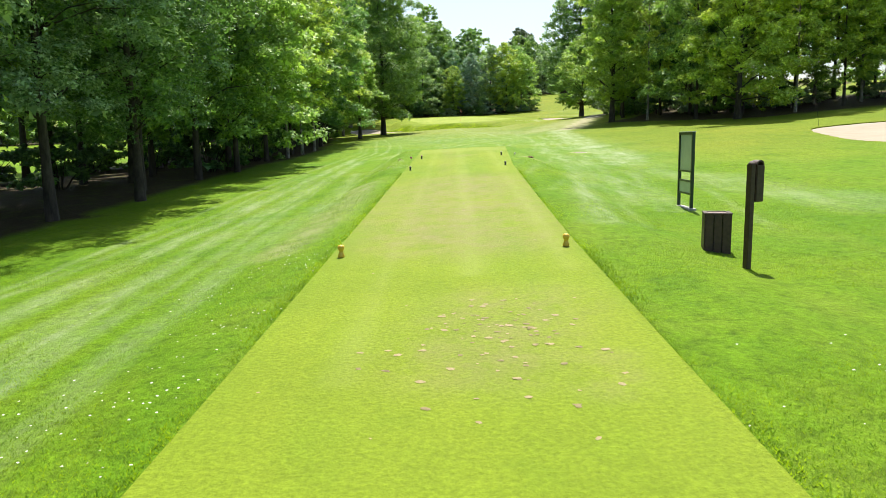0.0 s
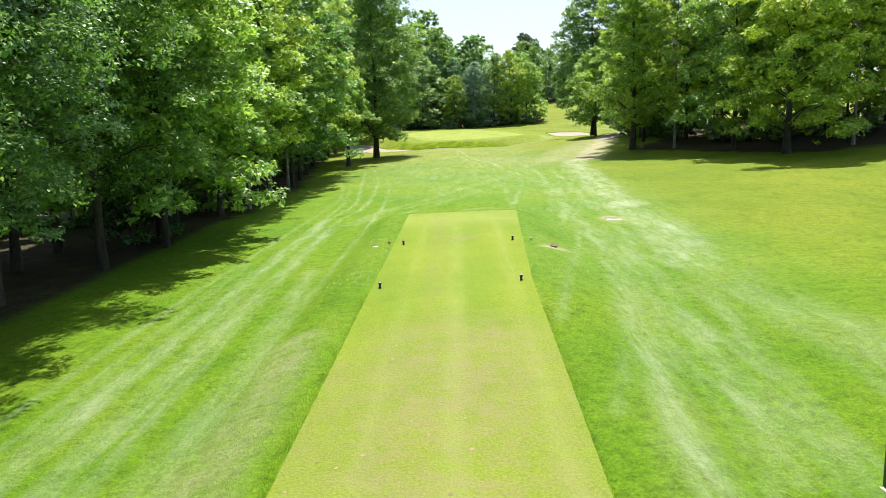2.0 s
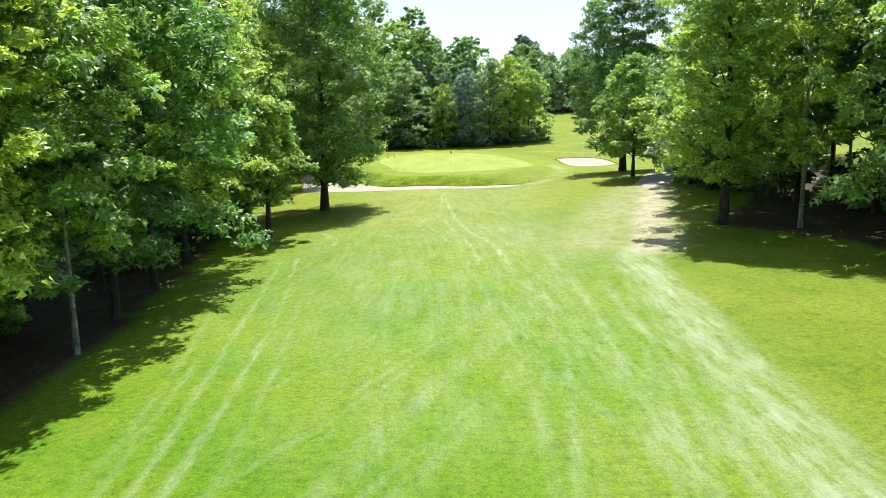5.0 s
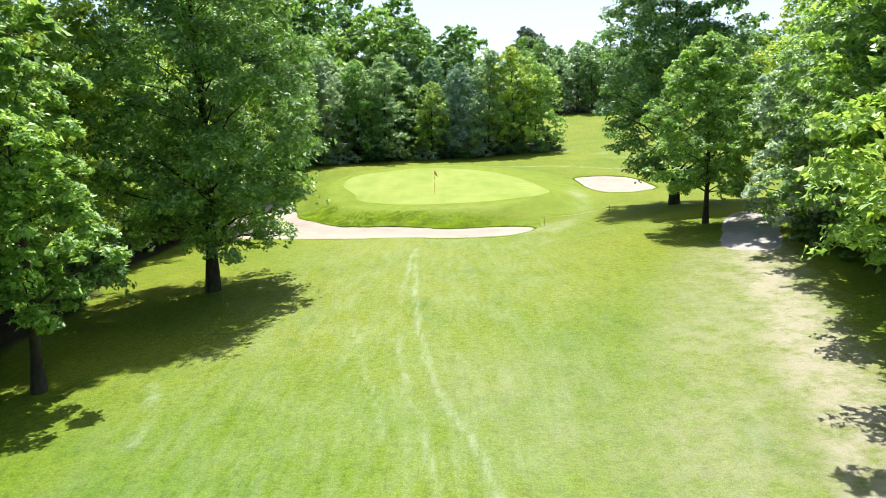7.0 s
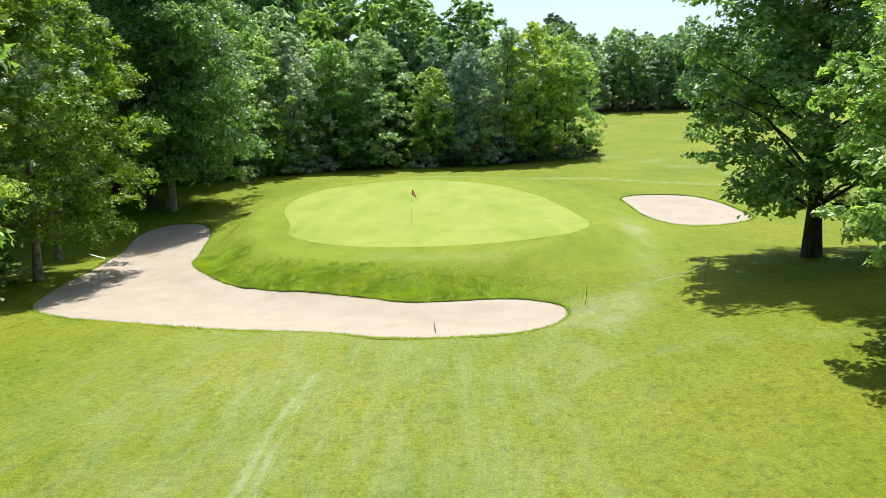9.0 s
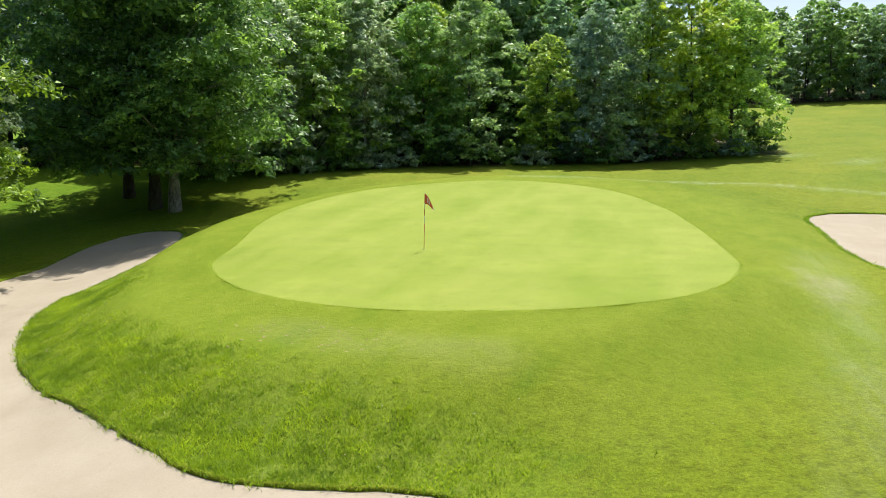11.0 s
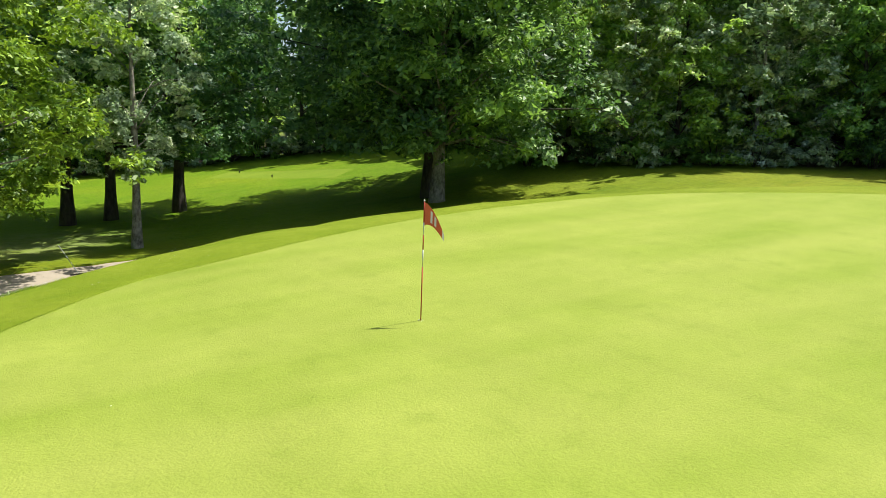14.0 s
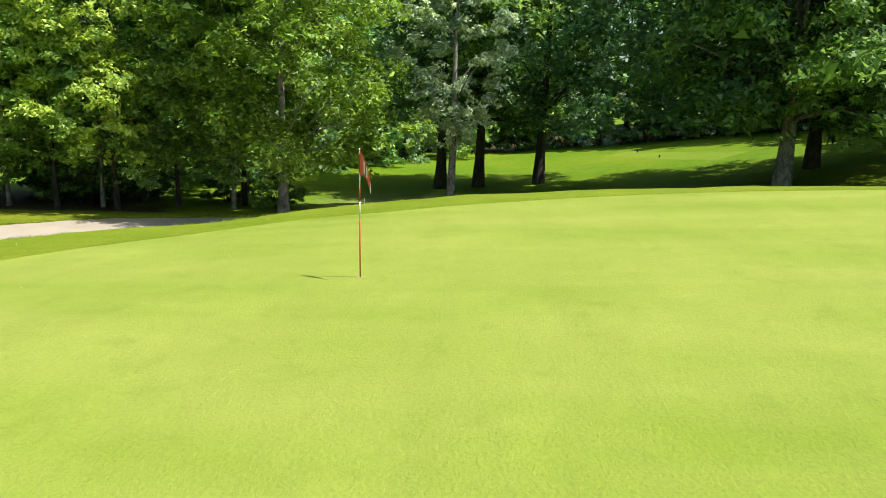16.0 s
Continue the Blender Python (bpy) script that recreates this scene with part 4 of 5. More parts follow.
# wood behind the green, and the far woods
row(back_kinds, [(-14.5, 171), (-9.5, 174.5), (-3.5, 177), (2.5, 178.5), (8.5, 179.5), (13.5, 180.5), (17.8, 181.5)], 0.85, 0.98, 50)
row(back_kinds, [(-18, 160), (-21.5, 158), (-16.3, 162.5), (-4.5, 171), (6.8, 173), (15.3, 174.5), (19, 176), (-26, 160), (-32, 162)], 0.9, 1.08, 2)
scatter(far_kinds, [(-20, 166), (-10, 174), (12, 181), (8, 215), (-40, 215), (-60, 190), (-52, 172), (-35, 167)], 34, 5.0, 0.95, 1.2, 7)
scatter(far_kinds, [(-38, 180), (-2, 184), (2, 200), (-40, 204)], 14, 5.0, 1.25, 1.45, 27)
row(back_kinds[:2], [(28.4, 104.4), (29.8, 109.6)], 0.82, 0.9, 44)
row(edge_kinds[1:2] + edge_kinds[3:], [(31.5, 117.5), (35, 121), (38.5, 117), (42, 124)], 0.85, 1.0, 45)
row(shrubs, [(-19, 158), (-13.4, 162.6), (-9.2, 165.8), (-3.8, 168.4), (-1.2, 169.6), (1.6, 170.2), (4.6, 170.6), (7.5, 171), (10.3, 171.6), (13, 171.8), (16, 172.6), (19.3, 173.6), (21, 175.5), (-23, 156), (-26.5, 157)], 0.8, 1.2, 2)
scatter(far_kinds, [(24, 243), (45, 240), (60, 238), (90, 236), (90, 256), (24, 262)], 52, 4.4, 0.75, 1.0, 10)
scatter(far_kinds, WOODS["west"], 34, 6.0, 0.85, 1.15, 12)
row(far_kinds, [(-64, 84), (-66, 90), (-65.5, 96), (-67, 102), (-66, 108), (-67.5, 114), (-66, 120), (-66, 126), (-65.5, 131), (-65, 136), (-63, 141), (-60, 145.5), (-58, 149.5), (-54, 153), (-50, 156.5), (-46.5, 160), (-42, 162.5), (-38, 163)], 0.85, 1.05, 14)
row(shrubs, [(-62, 139), (-59.5, 143), (-57, 147), (-55.4, 149.5), (-53, 151.6), (-50.5, 153.8), (-48, 155.6), (-45.6, 157.4), (-43.5, 159.8), (-40.5, 161), (-37, 161.5), (-63.5, 135), (-64, 130), (-64.6, 125)], 1.4, 2.0, 15)
scatter(shrubs[::2], [(-13.5, 4), (-13, 40), (-12.6, 70), (-15, 92), (-18, 118), (-25, 118), (-25, 4)], 38, 2.6, 0.8, 1.3, 21)
scatter(shrubs, [(24, 72), (34, 68), (58, 70), (58, 78), (36, 84), (27, 96), (24, 86)], 22, 2.6, 0.8, 1.3, 22)
scatter(far_kinds, WOODS["east"], 14, 7.0, 0.85, 1.1, 13)


# ---- things ----
def box(bm, x0, x1, y0, y1, z0, z1, bevel=0.0, m=None):
    r = bmesh.ops.create_cube(bm, size=1)
    vs = r["verts"]
    for v in vs:
        v.co = Vector(((x0 + x1) / 2 + v.co.x * (x1 - x0), (y0 + y1) / 2 + v.co.y * (y1 - y0), (z0 + z1) / 2 + v.co.z * (z1 - z0)))
    if bevel:
        es = list({e for v in vs for e in v.link_edges})
        r = bmesh.ops.bevel(bm, geom=es, offset=bevel, segments=2, affect="EDGES")
        vs = r["verts"]
    if m:
        for v in vs:
            v.co = m @ v.co
    return bm


def lathe(profile, sides=16):
    """A turned body from (radius, height) pairs."""
    bm = bmesh.new()
    rings = [[bm.verts.new((r * math.cos(2 * math.pi * k / sides), r * math.sin(2 * math.pi * k / sides), z)) for k in range(sides)] for r, z in profile]
    for a, b in zip(rings, rings[1:]):
        for k in range(sides):
            bm.faces.new((a[k], a[(k + 1) % sides], b[(k + 1) % sides], b[k]))
    bm.faces.new(rings[0][::-1])
    bm.faces.new(rings[-1])
    return bm


def thing(name, label, category, x, y, z=None, turn=0.0, group=""):
    ob = new(name)
    ob.empty_display_size = 0.2
    ob.matrix_basis = pose(x, y, ground_z(x, y) if z is None else z, 0, 0, turn)
    return tagged(ob, label, category, group)


def notice_sign():
    s = thing("notice_sign", "dark green framed notice board with two pale panels", "sign", 5.90, 17.39, turn=90)
    w, h = 0.455, 1.80
    for x in (-w, w):
        part("post", box(bmesh.new(), x - 0.035, x + 0.035, -0.035, 0.035, -0.05, h, 0.006), PAINT_GREEN, s)
    for z, t in ((h - 0.03, 0.03), (0.875, 0.022), (0.645, 0.022), (0.345, 0.022)):
        part("rail", box(bmesh.new(), -w + 0.035, w - 0.035, -0.028, 0.028, z - t, z + t, 0.005), PAINT_GREEN, s)
    part("top_cap", box(bmesh.new(), -w - 0.045, w + 0.045, -0.045, 0.045, h, h + 0.018, 0.004), WHITE, s, "pale top cap")
    part("panel", box(bmesh.new(), -w + 0.033, w - 0.033, -0.008, 0.008, 0.897, h - 0.06, 0.002), PANEL, s, "tall pale blank panel")
    part("panel", box(bmesh.new(), -w + 0.033, w - 0.033, -0.008, 0.008, 0.367, 0.623, 0.002), PANEL, s, "small pale blank panel")
    part("base", box(bmesh.new(), -0.56, 0.54, -0.09, 0.09, -0.10, 0.016, 0.008), CONCRETE, s, "flat concrete base")


def litter_bin():
    b = thing("litter_bin", "square brown slatted wooden litter bin on the grass", "bin", 4.58, 11.86, turn=-14)
    w, h = 0.20, 0.62
    for k, (sx, sy) in enumerate(((0, -1), (1, 0), (0, 1), (-1, 0))):
        for j in range(3):
            c = (j - 1) * 2 * w / 3
            m = pose(0, 0, 0, 0, 0, 90 * k)
            part("slat", box(bmesh.new(), c - w / 3 + 0.006, c + w / 3 - 0.006, -w - 0.012, -w + 0.012, -0.03, h, 0.004, m), WOOD_BROWN, b)
    part("lid", box(bmesh.new(), -w + 0.045, w - 0.045, -w + 0.045, w - 0.045, h - 0.03, h + 0.012, 0.006), WOOD_PALE, b, "weathered paler lid board")
    part("liner", box(bmesh.new(), -w + 0.02, w - 0.02, -w + 0.02, w - 0.02, 0.0, h - 0.06, 0.004), BLACK, b, "black inner liner")
    for k in range(4):
        part("rim", box(bmesh.new(), -w - 0.02, w - 0.05, -w - 0.02, -w + 0.05, h, h + 0.022, 0.004, pose(0, 0, 0, 0, 0, 90 * k)), WOOD_BROWN, b)


def post_board():
    p = thing("wooden_post", "slim brown wooden post with a small board and a rounded cap", "post", 4.50, 10.42, turn=22)
    part("post", box(bmesh.new(), -0.045, 0.045, -0.045, 0.045, -0.1, 1.52, 0.008), WOOD_BROWN, p)
    part("point", lathe([(0.06, 1.52), (0.062, 1.53), (0.03, 1.555), (0.006, 1.565)], 4), WOOD_BROWN, p)
    part("board", box(bmesh.new(), 0.05, 0.20, -0.06, 0.075, 0.97, 1.50, 0.01), WOOD_BROWN, p)
    bm = bmesh.new()
    ring = []
    for k in range(13):
        u = math.pi * k / 12
        for r, y in ((0.075, -0.05), (0.075, 0.06), (0.05, 0.06), (0.05, -0.05)):
            ring.append(bm.verts.new((0.12 + r * math.cos(u), y, 1.50 + r * math.sin(u))))
    for k in range(12):
        for j in range(4):
            bm.faces.new((ring[k * 4 + j], ring[k * 4 + (j + 1) % 4], ring[k * 4 + 4 + (j + 1) % 4], ring[k * 4 + 4 + j]))
    part("hood", bm, WOOD_BROWN, p, "curved top hood")


MARK = [(0.055, 0.0), (0.058, 0.02), (0.036, 0.085), (0.034, 0.10), (0.05, 0.125), (0.058, 0.16), (0.052, 0.195), (0.02, 0.205)]


def tee_marker(x, y, paint, label, tip=None, size=1.0):
    m = thing("tee_marker", label, "tee marker", x, y, group="tee markers")
    m.matrix_basis = m.matrix_basis @ Matrix.Scale(size, 4)
    part("body", lathe(MARK), paint, m, smooth=True)
    if tip:
        part("cap", lathe([(0.045, 0.196), (0.048, 0.205), (0.03, 0.222), (0.008, 0.226)]), tip, m, "pale cap", True)


def flagstick():
    f = thing("flagstick", "red and white banded flagstick with a small pennant in the hole", "flag", 3.18, 130.66, ground_z(3.18, 130.66) + 0.004)
    f.matrix_basis = f.matrix_basis @ pose(0, 0, 0, 0.6, 1.0, 0)
    z = -0.1
    for k, top in enumerate((0.98, 1.28, 1.54, 1.76, 2.13)):
        part("stick", lathe([(0.011, z), (0.011, top)], 8), (RED, WHITE, RED, WHITE, RED)[k], f, smooth=True)
        z = top
    part("tip", lathe([(0.013, 2.13), (0.016, 2.145), (0.006, 2.16)], 8), WHITE, f)
    bm = bmesh.new()
    cols, rows = 10, 6
    grid = {}
    for i in range(cols + 1):
        for j in range(rows + 1):
            u, v = i / cols, j / rows
            wob = 0.03 * math.sin(u * 7 + v * 1.5) * u + 0.2 * u
            reach = 0.34 * u
            z0 = 2.11 - 0.06 * u * u * 2 - v * 0.40 * (1 - 0.70 * u) - 0.42 * u ** 1.5
            grid[i, j] = bm.verts.new((reach * 0.5 + wob * 0.5, 0.012 + reach * 0.87 - wob * 0.3, z0))
    for i in range(cols):
        for j in range(rows):
            fc = bm.faces.new((grid[i, j], grid[i + 1, j], grid[i + 1, j + 1], grid[i, j + 1]))
            fc.material_index = 1 if (i in (3, 5) and 1 <= j <= 4) or i == 9 else 0
    ob = part("pennant", bm, CLOTH_RED, f, "red cloth pennant with a white emblem", True)
    ob.data.materials.append(CLOTH_WHITE)
    part("cup", lathe([(0.054, -0.08), (0.054, 0.001), (0.0525, 0.002), (0.0515, -0.07)]), WHITE, f, "white hole cup")


def rake(x, y, turn, lift=0.0, length=1.7, over=0.0, paint=STEEL):
    r = thing("bunker_rake", "pale bunker rake with its handle propped up from the sand" if lift else "thin dark bunker rake lying on the sand", "rake", x, y, turn=turn, group="bunker rakes")
    r.matrix_basis = Matrix.Translation((0, 0, over)) @ r.matrix_basis @ pose(0, 0, 0, lift, 0, 0)
    m = pose(0, 0, 0.03, -90, 0, 0)
    bm = lathe([(0.016, 0), (0.014, length)], 8)
    bmesh.ops.transform(bm, matrix=m, verts=bm.verts)
    part("handle", bm, paint, r)
    head = part("head", box(bmesh.new(), -0.28, 0.28, -0.025, 0.025, 0.0, 0.045, 0.006), STEEL, r)
    for k in range(8):
        part("tine", box(bmesh.new(), -0.26 + k * 0.0743 - 0.006, -0.26 + k * 0.0743 + 0.006, -0.012, 0.012, -0.06, 0.004), STEEL, head)


notice_sign()
litter_bin()
post_board()
for x, y in ((-1.66, 11.71), (2.03, 11.57)):
    tee_marker(x, y, YELLOW, "small yellow hourglass tee marker on the tee")
for x, y in ((-1.23, 27.78), (2.44, 27.83)):
    tee_marker(x, y, BLUE_DARK, "small dark blue tee marker with a white top", WHITE, 0.72)
for x, y in ((-0.96, 33.67), (2.74, 33.55)):
    tee_marker(x, y, BLACK, "small black tee marker with a pale pink top", PINK if x < 0 else WHITE, 0.72)
for x, y in ((-41.0, 145.0), (-47.3, 144.5)):
    tee_marker(x, y, BLACK, "small dark tee marker on the neighbouring hole")
flagstick()
rake(5.6, 109.6, 5, over=-0.16)
rake(19.2, 138.6, -24, over=-0.14)
rake(-14.1, 127.45, 100, 19, 2.2, -0.14, PALE_METAL)


def stake(x, y, h, label, lean=4):
    s = thing("thin_stake", label, "stake", x, y)
    s.matrix_basis = s.matrix_basis @ pose(0, 0, 0, lean, lean, 0)
    part("rod", lathe([(0.009, -0.1), (0.009, h), (0.004, h + 0.02)], 6), STEEL, s)
    part("collar", lathe([(0.02, 0.0), (0.02, 0.03), (0.012, 0.035)], 8), STEEL, s)


stake(11.27, 112.41, 0.74, "thin dark metal stake holding a white rope", 3)
stake(16.36, 114.16, 0.74, "thin dark metal stake holding a white rope", 3)

stake(22.7, 43.8, 1.3, "thin dark rake handle leaning at the bunker edge", -6)


def rope(a, b, high, sag):
    """A cord that hangs between two stake tops."""
    p, q = (Vector((x, y, ground_z(x, y) + high)) for x, y in (a, b))
    r = tagged(new("white_rope"), "thin white rope strung slack between two dark stakes", "rope")
    r.matrix_basis = Matrix.Translation(p)
    line = [(q - p) * (k / 16) - Vector((0, 0, sag * 4 * (k / 16) * (1 - k / 16))) for k in range(17)]
    verts, faces = [], []
    tube(line, [0.006] * 17, 6, verts, faces)
    mesh_object("cord", verts, faces, WHITE, r, True)
    for end in (line[0], line[-1]):
        part("knot", box(bmesh.new(), end.x - 0.02, end.x + 0.02, end.y - 0.02, end.y + 0.02, end.z - 0.03, end.z + 0.02, 0.006), WHITE, r)


rope((11.31, 112.37), (16.4, 114.12), 0.72, 0.3)


def small_ball(x, y, paint, label, r=0.03):
    b = tagged(new("small_ball"), label, "ball", "small balls in the grass")
    b.matrix_basis = pose(x, y, ground_z(x, y))
    bm = bmesh.new()
    bmesh.ops.create_icosphere(bm, subdivisions=2, radius=r, matrix=Matrix.Translation((0, 0, r + 0.02)))
    part("shell", bm, paint, b, smooth=True)
    part("peg", lathe([(0.006, -0.03), (0.004, 0.02), (0.012, 0.024)], 8), WHITE, b)


small_ball(-1.46, 33.92, PINK, "small pink ball in the rough beside the tee", 0.05)
small_ball(3.34, 33.37, WHITE, "small white ball in the rough beside the tee", 0.04)


def valve_cover(x, y, r, label, turn, paint):
    """A pale plate let into the turf, with bare earth scraped up behind it."""
    v = thing("valve_cover", label, "valve cover", x, y, turn=turn, group="irrigation covers")
    part("plate", box(bmesh.new(), -r, r, -r * 0.9, r * 0.9, -0.04, 0.016, 0.006), paint, v, "flat plate")
    rng = random.Random(int(r * 100))
    bm = bmesh.new()
    rings = []
    for q, z in ((1.0, -0.01), (0.7, 0.03), (0.35, 0.045)):
        rings.append([bm.verts.new((-r * 0.3 + r * 1.25 * q * rng.uniform(0.75, 1.15) * math.cos(k * 0.449), r * 0.95 + r * 0.7 * q * rng.uniform(0.75, 1.15) * math.sin(k * 0.449), z + rng.uniform(-0.008, 0.012))) for k in range(14)])
    for a, b in zip(rings, rings[1:]):
        for k in range(14):
            bm.faces.new((a[k], a[(k + 1) % 14], b[(k + 1) % 14], b[k]))
    bm.faces.new(rings[-1])
    part("earth_rim", bm, SOIL, v, "scraped brown earth", True)


valve_cover(-1.92, 33.62, 0.10, "small irrigation cover with a pale plate", 10, CONCRETE)
valve_cover(4.0, 32.75, 0.12, "worn irrigation cover sunk in the grass", -20, SOIL)
valve_cover(7.72, 40.2, 0.32, "large pale irrigation plate sunk in the grass", -15, CONCRETE)


# ---- grass blades where the camera passes low ----
def blades(name, label, spots, low, high, width, material, seed):
    """Single blades as narrow bent triangles; nobody could count them."""
    rg = np.random.default_rng(seed)
    p = np.asarray(spots, float)
    p = np.column_stack((p, heights_of(p[:, 0], p[:, 1]) - 0.004))
    n = len(p)
    h = rg.uniform(low, high, (n, 1))
    w = width * rg.uniform(0.6, 1.4, (n, 1))
    a = rg.uniform(0, 2 * np.pi, n)
    side = np.stack((np.cos(a), np.sin(a), np.zeros(n)), 1)
    b = rg.uniform(0, 2 * np.pi, n)
    bend = np.stack((np.cos(b), np.sin(b), np.zeros(n)), 1) * h * rg.uniform(0.3, 1.1, (n, 1))
    up = np.array((0, 0, 1.0)) * h
    v = np.stack((p - side * w / 2, p + side * w / 2, p + up + bend), 1).reshape(-1, 3)
    me = bpy.data.meshes.new(name)
    me.vertices.add(3 * n)
    me.vertices.foreach_set("co", v.astype(np.float32).ravel())
    me.loops.add(3 * n)
    me.loops.foreach_set("vertex_index", np.arange(3 * n, dtype=np.int32))
    me.polygons.add(n)
    me.polygons.foreach_set("loop_start", np.arange(0, 3 * n, 3, dtype=np.int32))
    me.update()
    me.materials.append(material)
    return tagged(new(name, me), label, "grass", "", "stuff")


RNG = random.Random(77)
TEE_LINE = [(p[0], p[1]) for p in TEE]
GREEN_LINE = [(p[0], p[1]) for p in GREEN]
SAND_LINES = [[(p[0], p[1]) for p in l] for l in (BUNKER_FRONT, BUNKER_RIGHT)]
DICE = np.random.default_rng(77)
spots = np.empty((0, 2))
while len(spots) < 200000:
    y = 1.2 + 30 * DICE.random(150000) ** 1.9
    x = DICE.uniform(-11, 11, 150000) * np.minimum(1, 0.25 + y / 14)
    spots = np.concatenate((spots, np.column_stack((x, y))[~inside(TEE_LINE, x, y)]))
spots = spots[:200000]
blades("rough_grass", "bright green rough grass blades beside the tee", spots, 0.012, 0.032, 0.008, BLADE, 3)
spots = []
SIDES = [(p, q) for p, q in zip(TEE_LINE, TEE_LINE[1:]) if abs(q[1] - p[1]) > 0.3 and 0 < p[1] < 26]
for _ in range(9000):
    p, q = RNG.choice(SIDES)
    u = RNG.random()
    s = abs(RNG.gauss(0, 0.10))
    x = p[0] + (q[0] - p[0]) * u
    spots.append((x + (s if x > 0.6 else -s), p[1] + (q[1] - p[1]) * u))
blades("edge_grass", "longer green grass along the cut tee edge", spots, 0.02, 0.045, 0.012, BLADE, 4)
spots = []
FOOT = [(9.6, 114.2), (8, 115), (5.5, 114.8), (2.8, 115.2), (-0.6, 116.9), (-3.8, 118.4), (-6.7, 120.5), (-8.9, 125)]
spots = np.empty((0, 2))
while len(spots) < 30000:
    x, y = DICE.uniform(-11, 13, 30000), DICE.uniform(111, 131, 30000)
    keep = (DICE.random(30000) < ease(3.6, 0.8, off_line(FOOT, x, y)) * ease(13, 8, x)) & ~inside(SAND_LINES[0], x, y) & ~inside(GREEN_LINE, x, y)
    spots = np.concatenate((spots, np.column_stack((x, y))[keep]))
spots = spots[:30000]
tufts = []
while len(tufts) < 1500:
    x, y = RNG.uniform(-10, 11), RNG.uniform(112, 127)
    if RNG.random() < ease(3.4, 0.6, off_line(FOOT, x, y)) * ease(10.5, 4, x) * (0.6 + 0.5 * noise.noise((x * 0.5, y * 0.5, 1))) and not inside(SAND_LINES[0], x, y):
        tufts.append((x, y))
coarse = [(RNG.gauss(x, 0.09), RNG.gauss(y, 0.09)) for x, y in tufts for _ in range(34)]
blades("tussock_grass", "coarse dark tufts of grass on the bank", coarse, 0.04, 0.11, 0.018, BLADE_OLIVE, 8)
blades("bank_grass", "coarse tufted grass on the bank above the sand", spots, 0.03, 0.08, 0.022, BLADE_OLIVE, 5)
spots = []
for line in SAND_LINES:
    for _ in range(5000):
        i = RNG.randrange(len(line))
        (ax, ay), (bx, by) = line[i - 1], line[i]
        u = RNG.random()
        spots.append((ax + (bx - ax) * u + RNG.gauss(0, 0.07), ay + (by - ay) * u + RNG.gauss(0, 0.07)))
blades("lip_grass", "ragged grass hanging over the sand edge", spots, 0.04, 0.10, 0.03, BLADE_OLIVE, 6)


spots = []
for _ in range(14000):
    i = RNG.randrange(len(GREEN_LINE))
    (ax, ay), (bx, by) = GREEN_LINE[i - 1], GREEN_LINE[i]
    u = RNG.random()
    spots.append((ax + (bx - ax) * u + RNG.gauss(0, 0.06), ay + (by - ay) * u + RNG.gauss(0, 0.06)))
blades("fringe_grass", "slightly longer grass fringe round the putting turf", spots, 0.008, 0.018, 0.02, BLADE_OLIVE, 9)


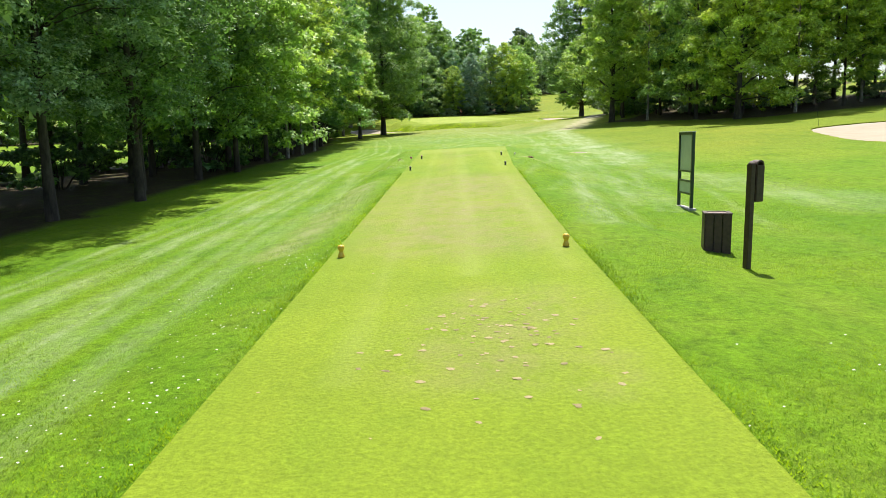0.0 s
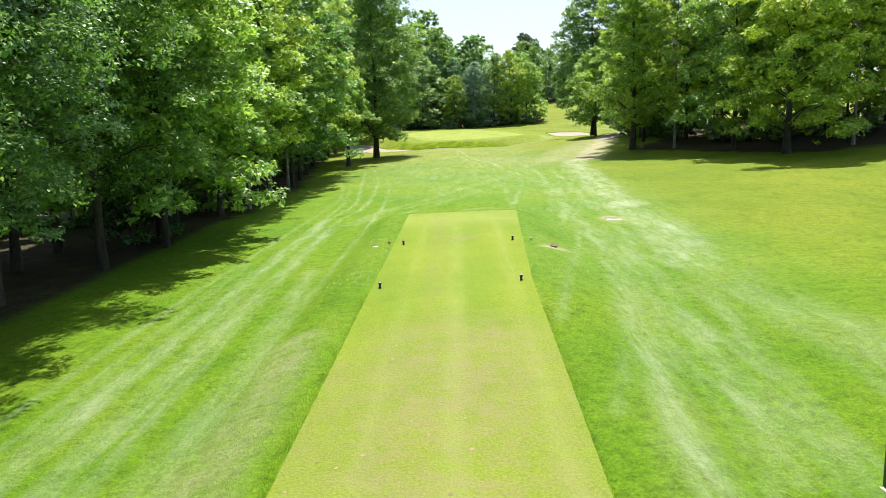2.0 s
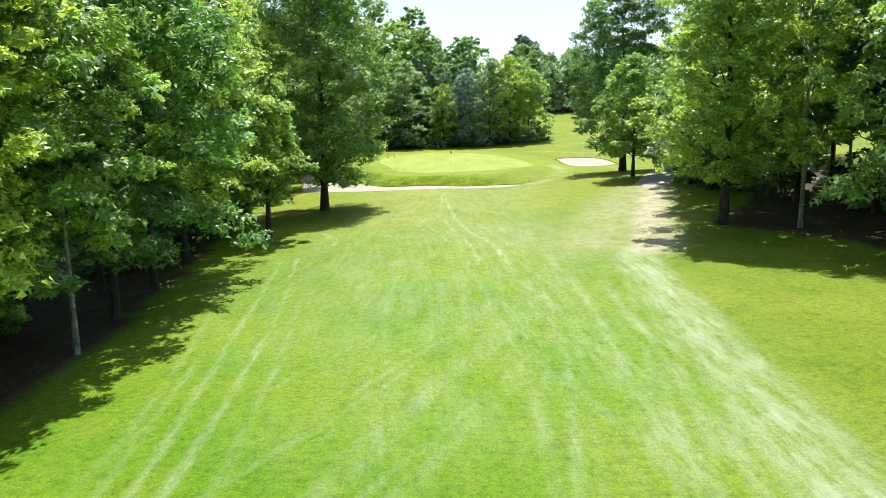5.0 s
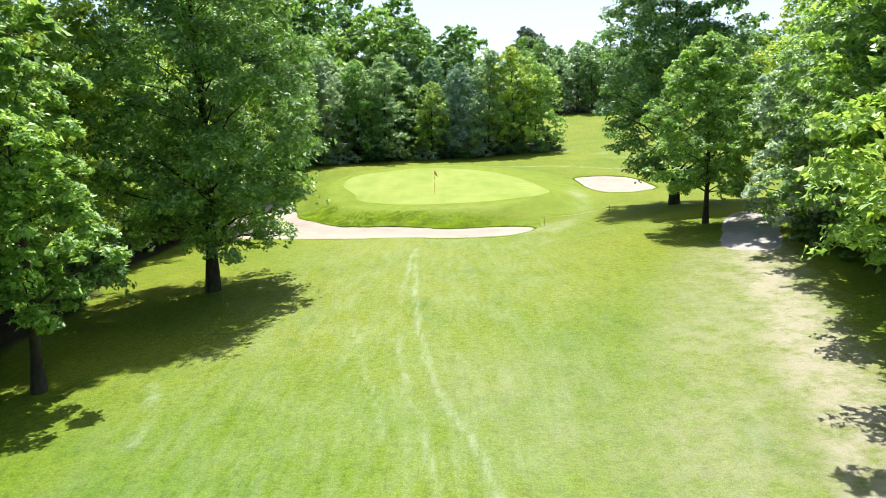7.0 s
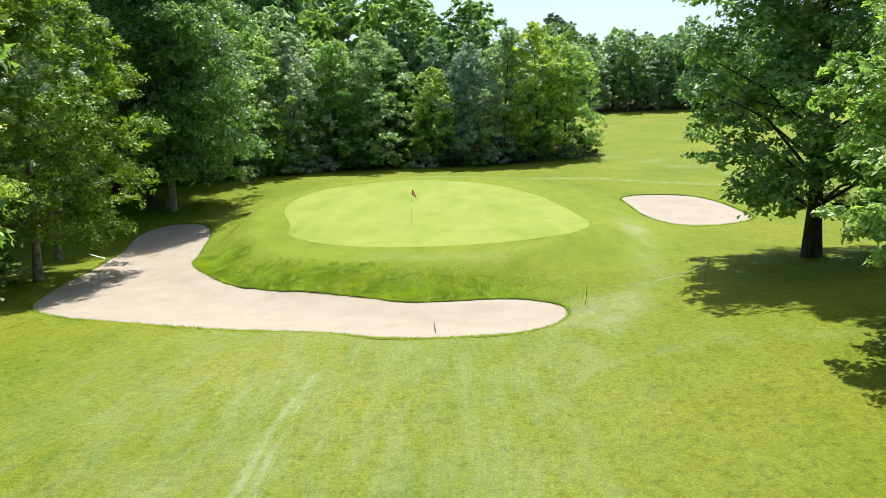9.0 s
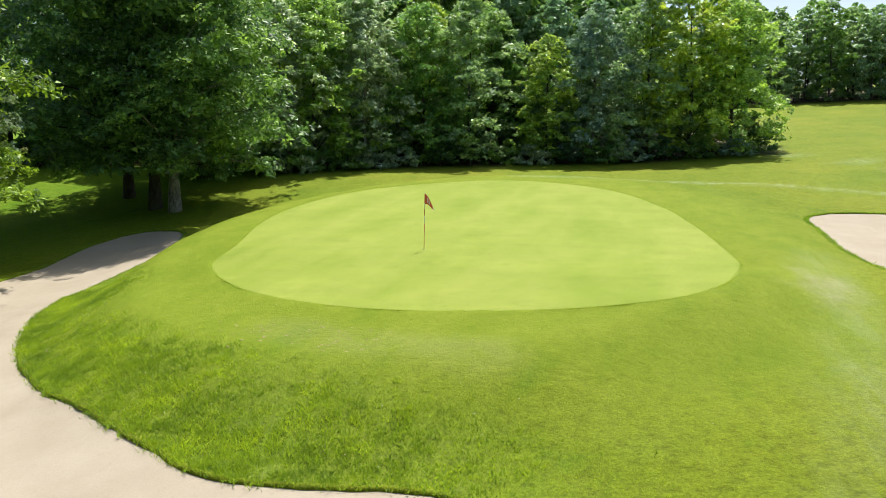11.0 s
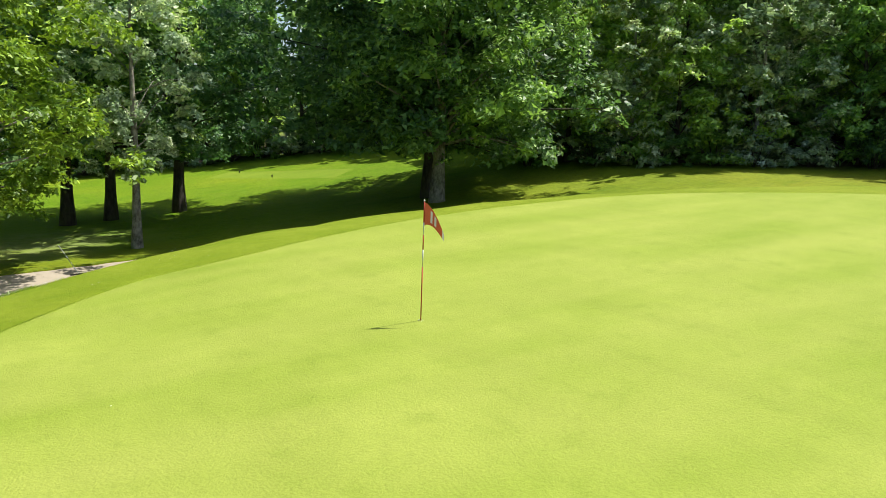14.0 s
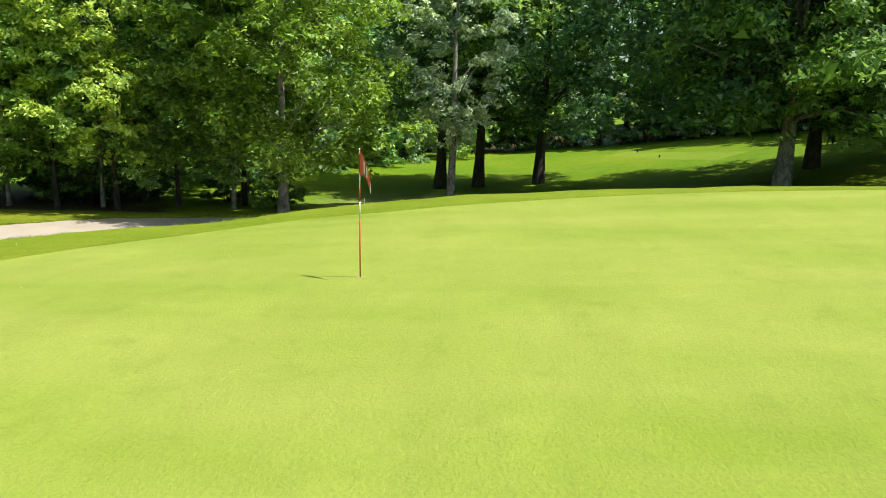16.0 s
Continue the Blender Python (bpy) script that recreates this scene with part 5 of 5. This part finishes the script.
def daisies():
    """White flower heads strewn in loose patches."""
    verts, faces = [], []
    for cx, cy, r, n in ((-2.3, 11.4, 0.5, 60), (-2.35, 6.0, 0.4, 30), (-2.9, 6.3, 0.5, 14), (-2.5, 4.7, 0.5, 16), (-3.3, 10, 0.6, 24), (-2.3, 8, 0.5, 40), (-1.8, 34.5, 0.4, 30), (-1.75, 32.4, 0.5, 50), (-1.75, 29, 0.5, 60), (-2.0, 30, 0.5, 40), (5, 5, 1.6, 60), (6.4, 5.5, 1.2, 40), (3.4, 3.6, 0.8, 40), (0.5, 118.5, 3, 60), (5, 117.8, 3, 50), (-6.6, 124, 1.4, 60), (-7.4, 128.5, 1.4, 40), (-4.6, 120.6, 1.2, 50)):
        for _ in range(n):
            x, y = RNG.gauss(cx, r), RNG.gauss(cy, r)
            if inside(TEE_LINE, x, y) or inside(SAND_LINES[0], x, y):
                continue
            z, s, k = ground_z(x, y) + RNG.uniform(0.03, 0.06), RNG.uniform(0.006, 0.014), len(verts)
            for j in range(6):
                verts.append((x + s * math.cos(j * 1.047), y + s * math.sin(j * 1.047), z + RNG.uniform(-0.003, 0.003)))
            verts.append((x, y, z + s * 0.4))
            faces += [(k + j, k + (j + 1) % 6, k + 6) for j in range(6)]
    tagged(mesh_object("daisies", verts, faces, WHITE), "tiny white daisies and clover heads in the rough", "flowers", "", "stuff")


daisies()


def divots():
    """Small scraped pitch marks and bare crumbs where players tee up."""
    for name, paint, label, count in (("sand_divots", DIVOT, "small pale sandy divots scraped in the mown turf", 190), ("earth_divots", SOIL, "small dark earth scrapes in the mown turf", 110)):
        verts, faces = [], []
        for _ in range(count):
            cx, cy, rx, ry = RNG.choice(((0.6, 7.6, 0.55, 0.7), (0.6, 7.2, 0.5, 0.5), (0.6, 6.3, 0.8, 0.9), (0.4, 19, 0.9, 3.5), (1.1, 34.6, 0.6, 0.3), (2.6, 120.2, 1.0, 0.35), (5.2, 119.4, 1.2, 0.3)))
            x, y, s = RNG.gauss(cx, rx), RNG.gauss(cy, ry), RNG.uniform(0.016, 0.055)
            if y < 100 and not (-1.6 < x < 2.0):
                continue
            z, k, turn = ground_z(x, y) + 0.003, len(verts), RNG.uniform(0, 3.14)
            for j in range(7):
                q, a = s * RNG.uniform(0.5, 1.2), j * 0.8976
                u, v = q * math.cos(a), 0.85 * q * math.sin(a)
                verts.append((x + u * math.cos(turn) - v * math.sin(turn), y + u * math.sin(turn) + v * math.cos(turn), z))
            verts.append((x, y, z + 0.0015))
            faces += [(k + j, k + (j + 1) % 7, k + 7) for j in range(7)]
        tagged(mesh_object(name, verts, faces, paint), label, "divots", "", "stuff")


divots()
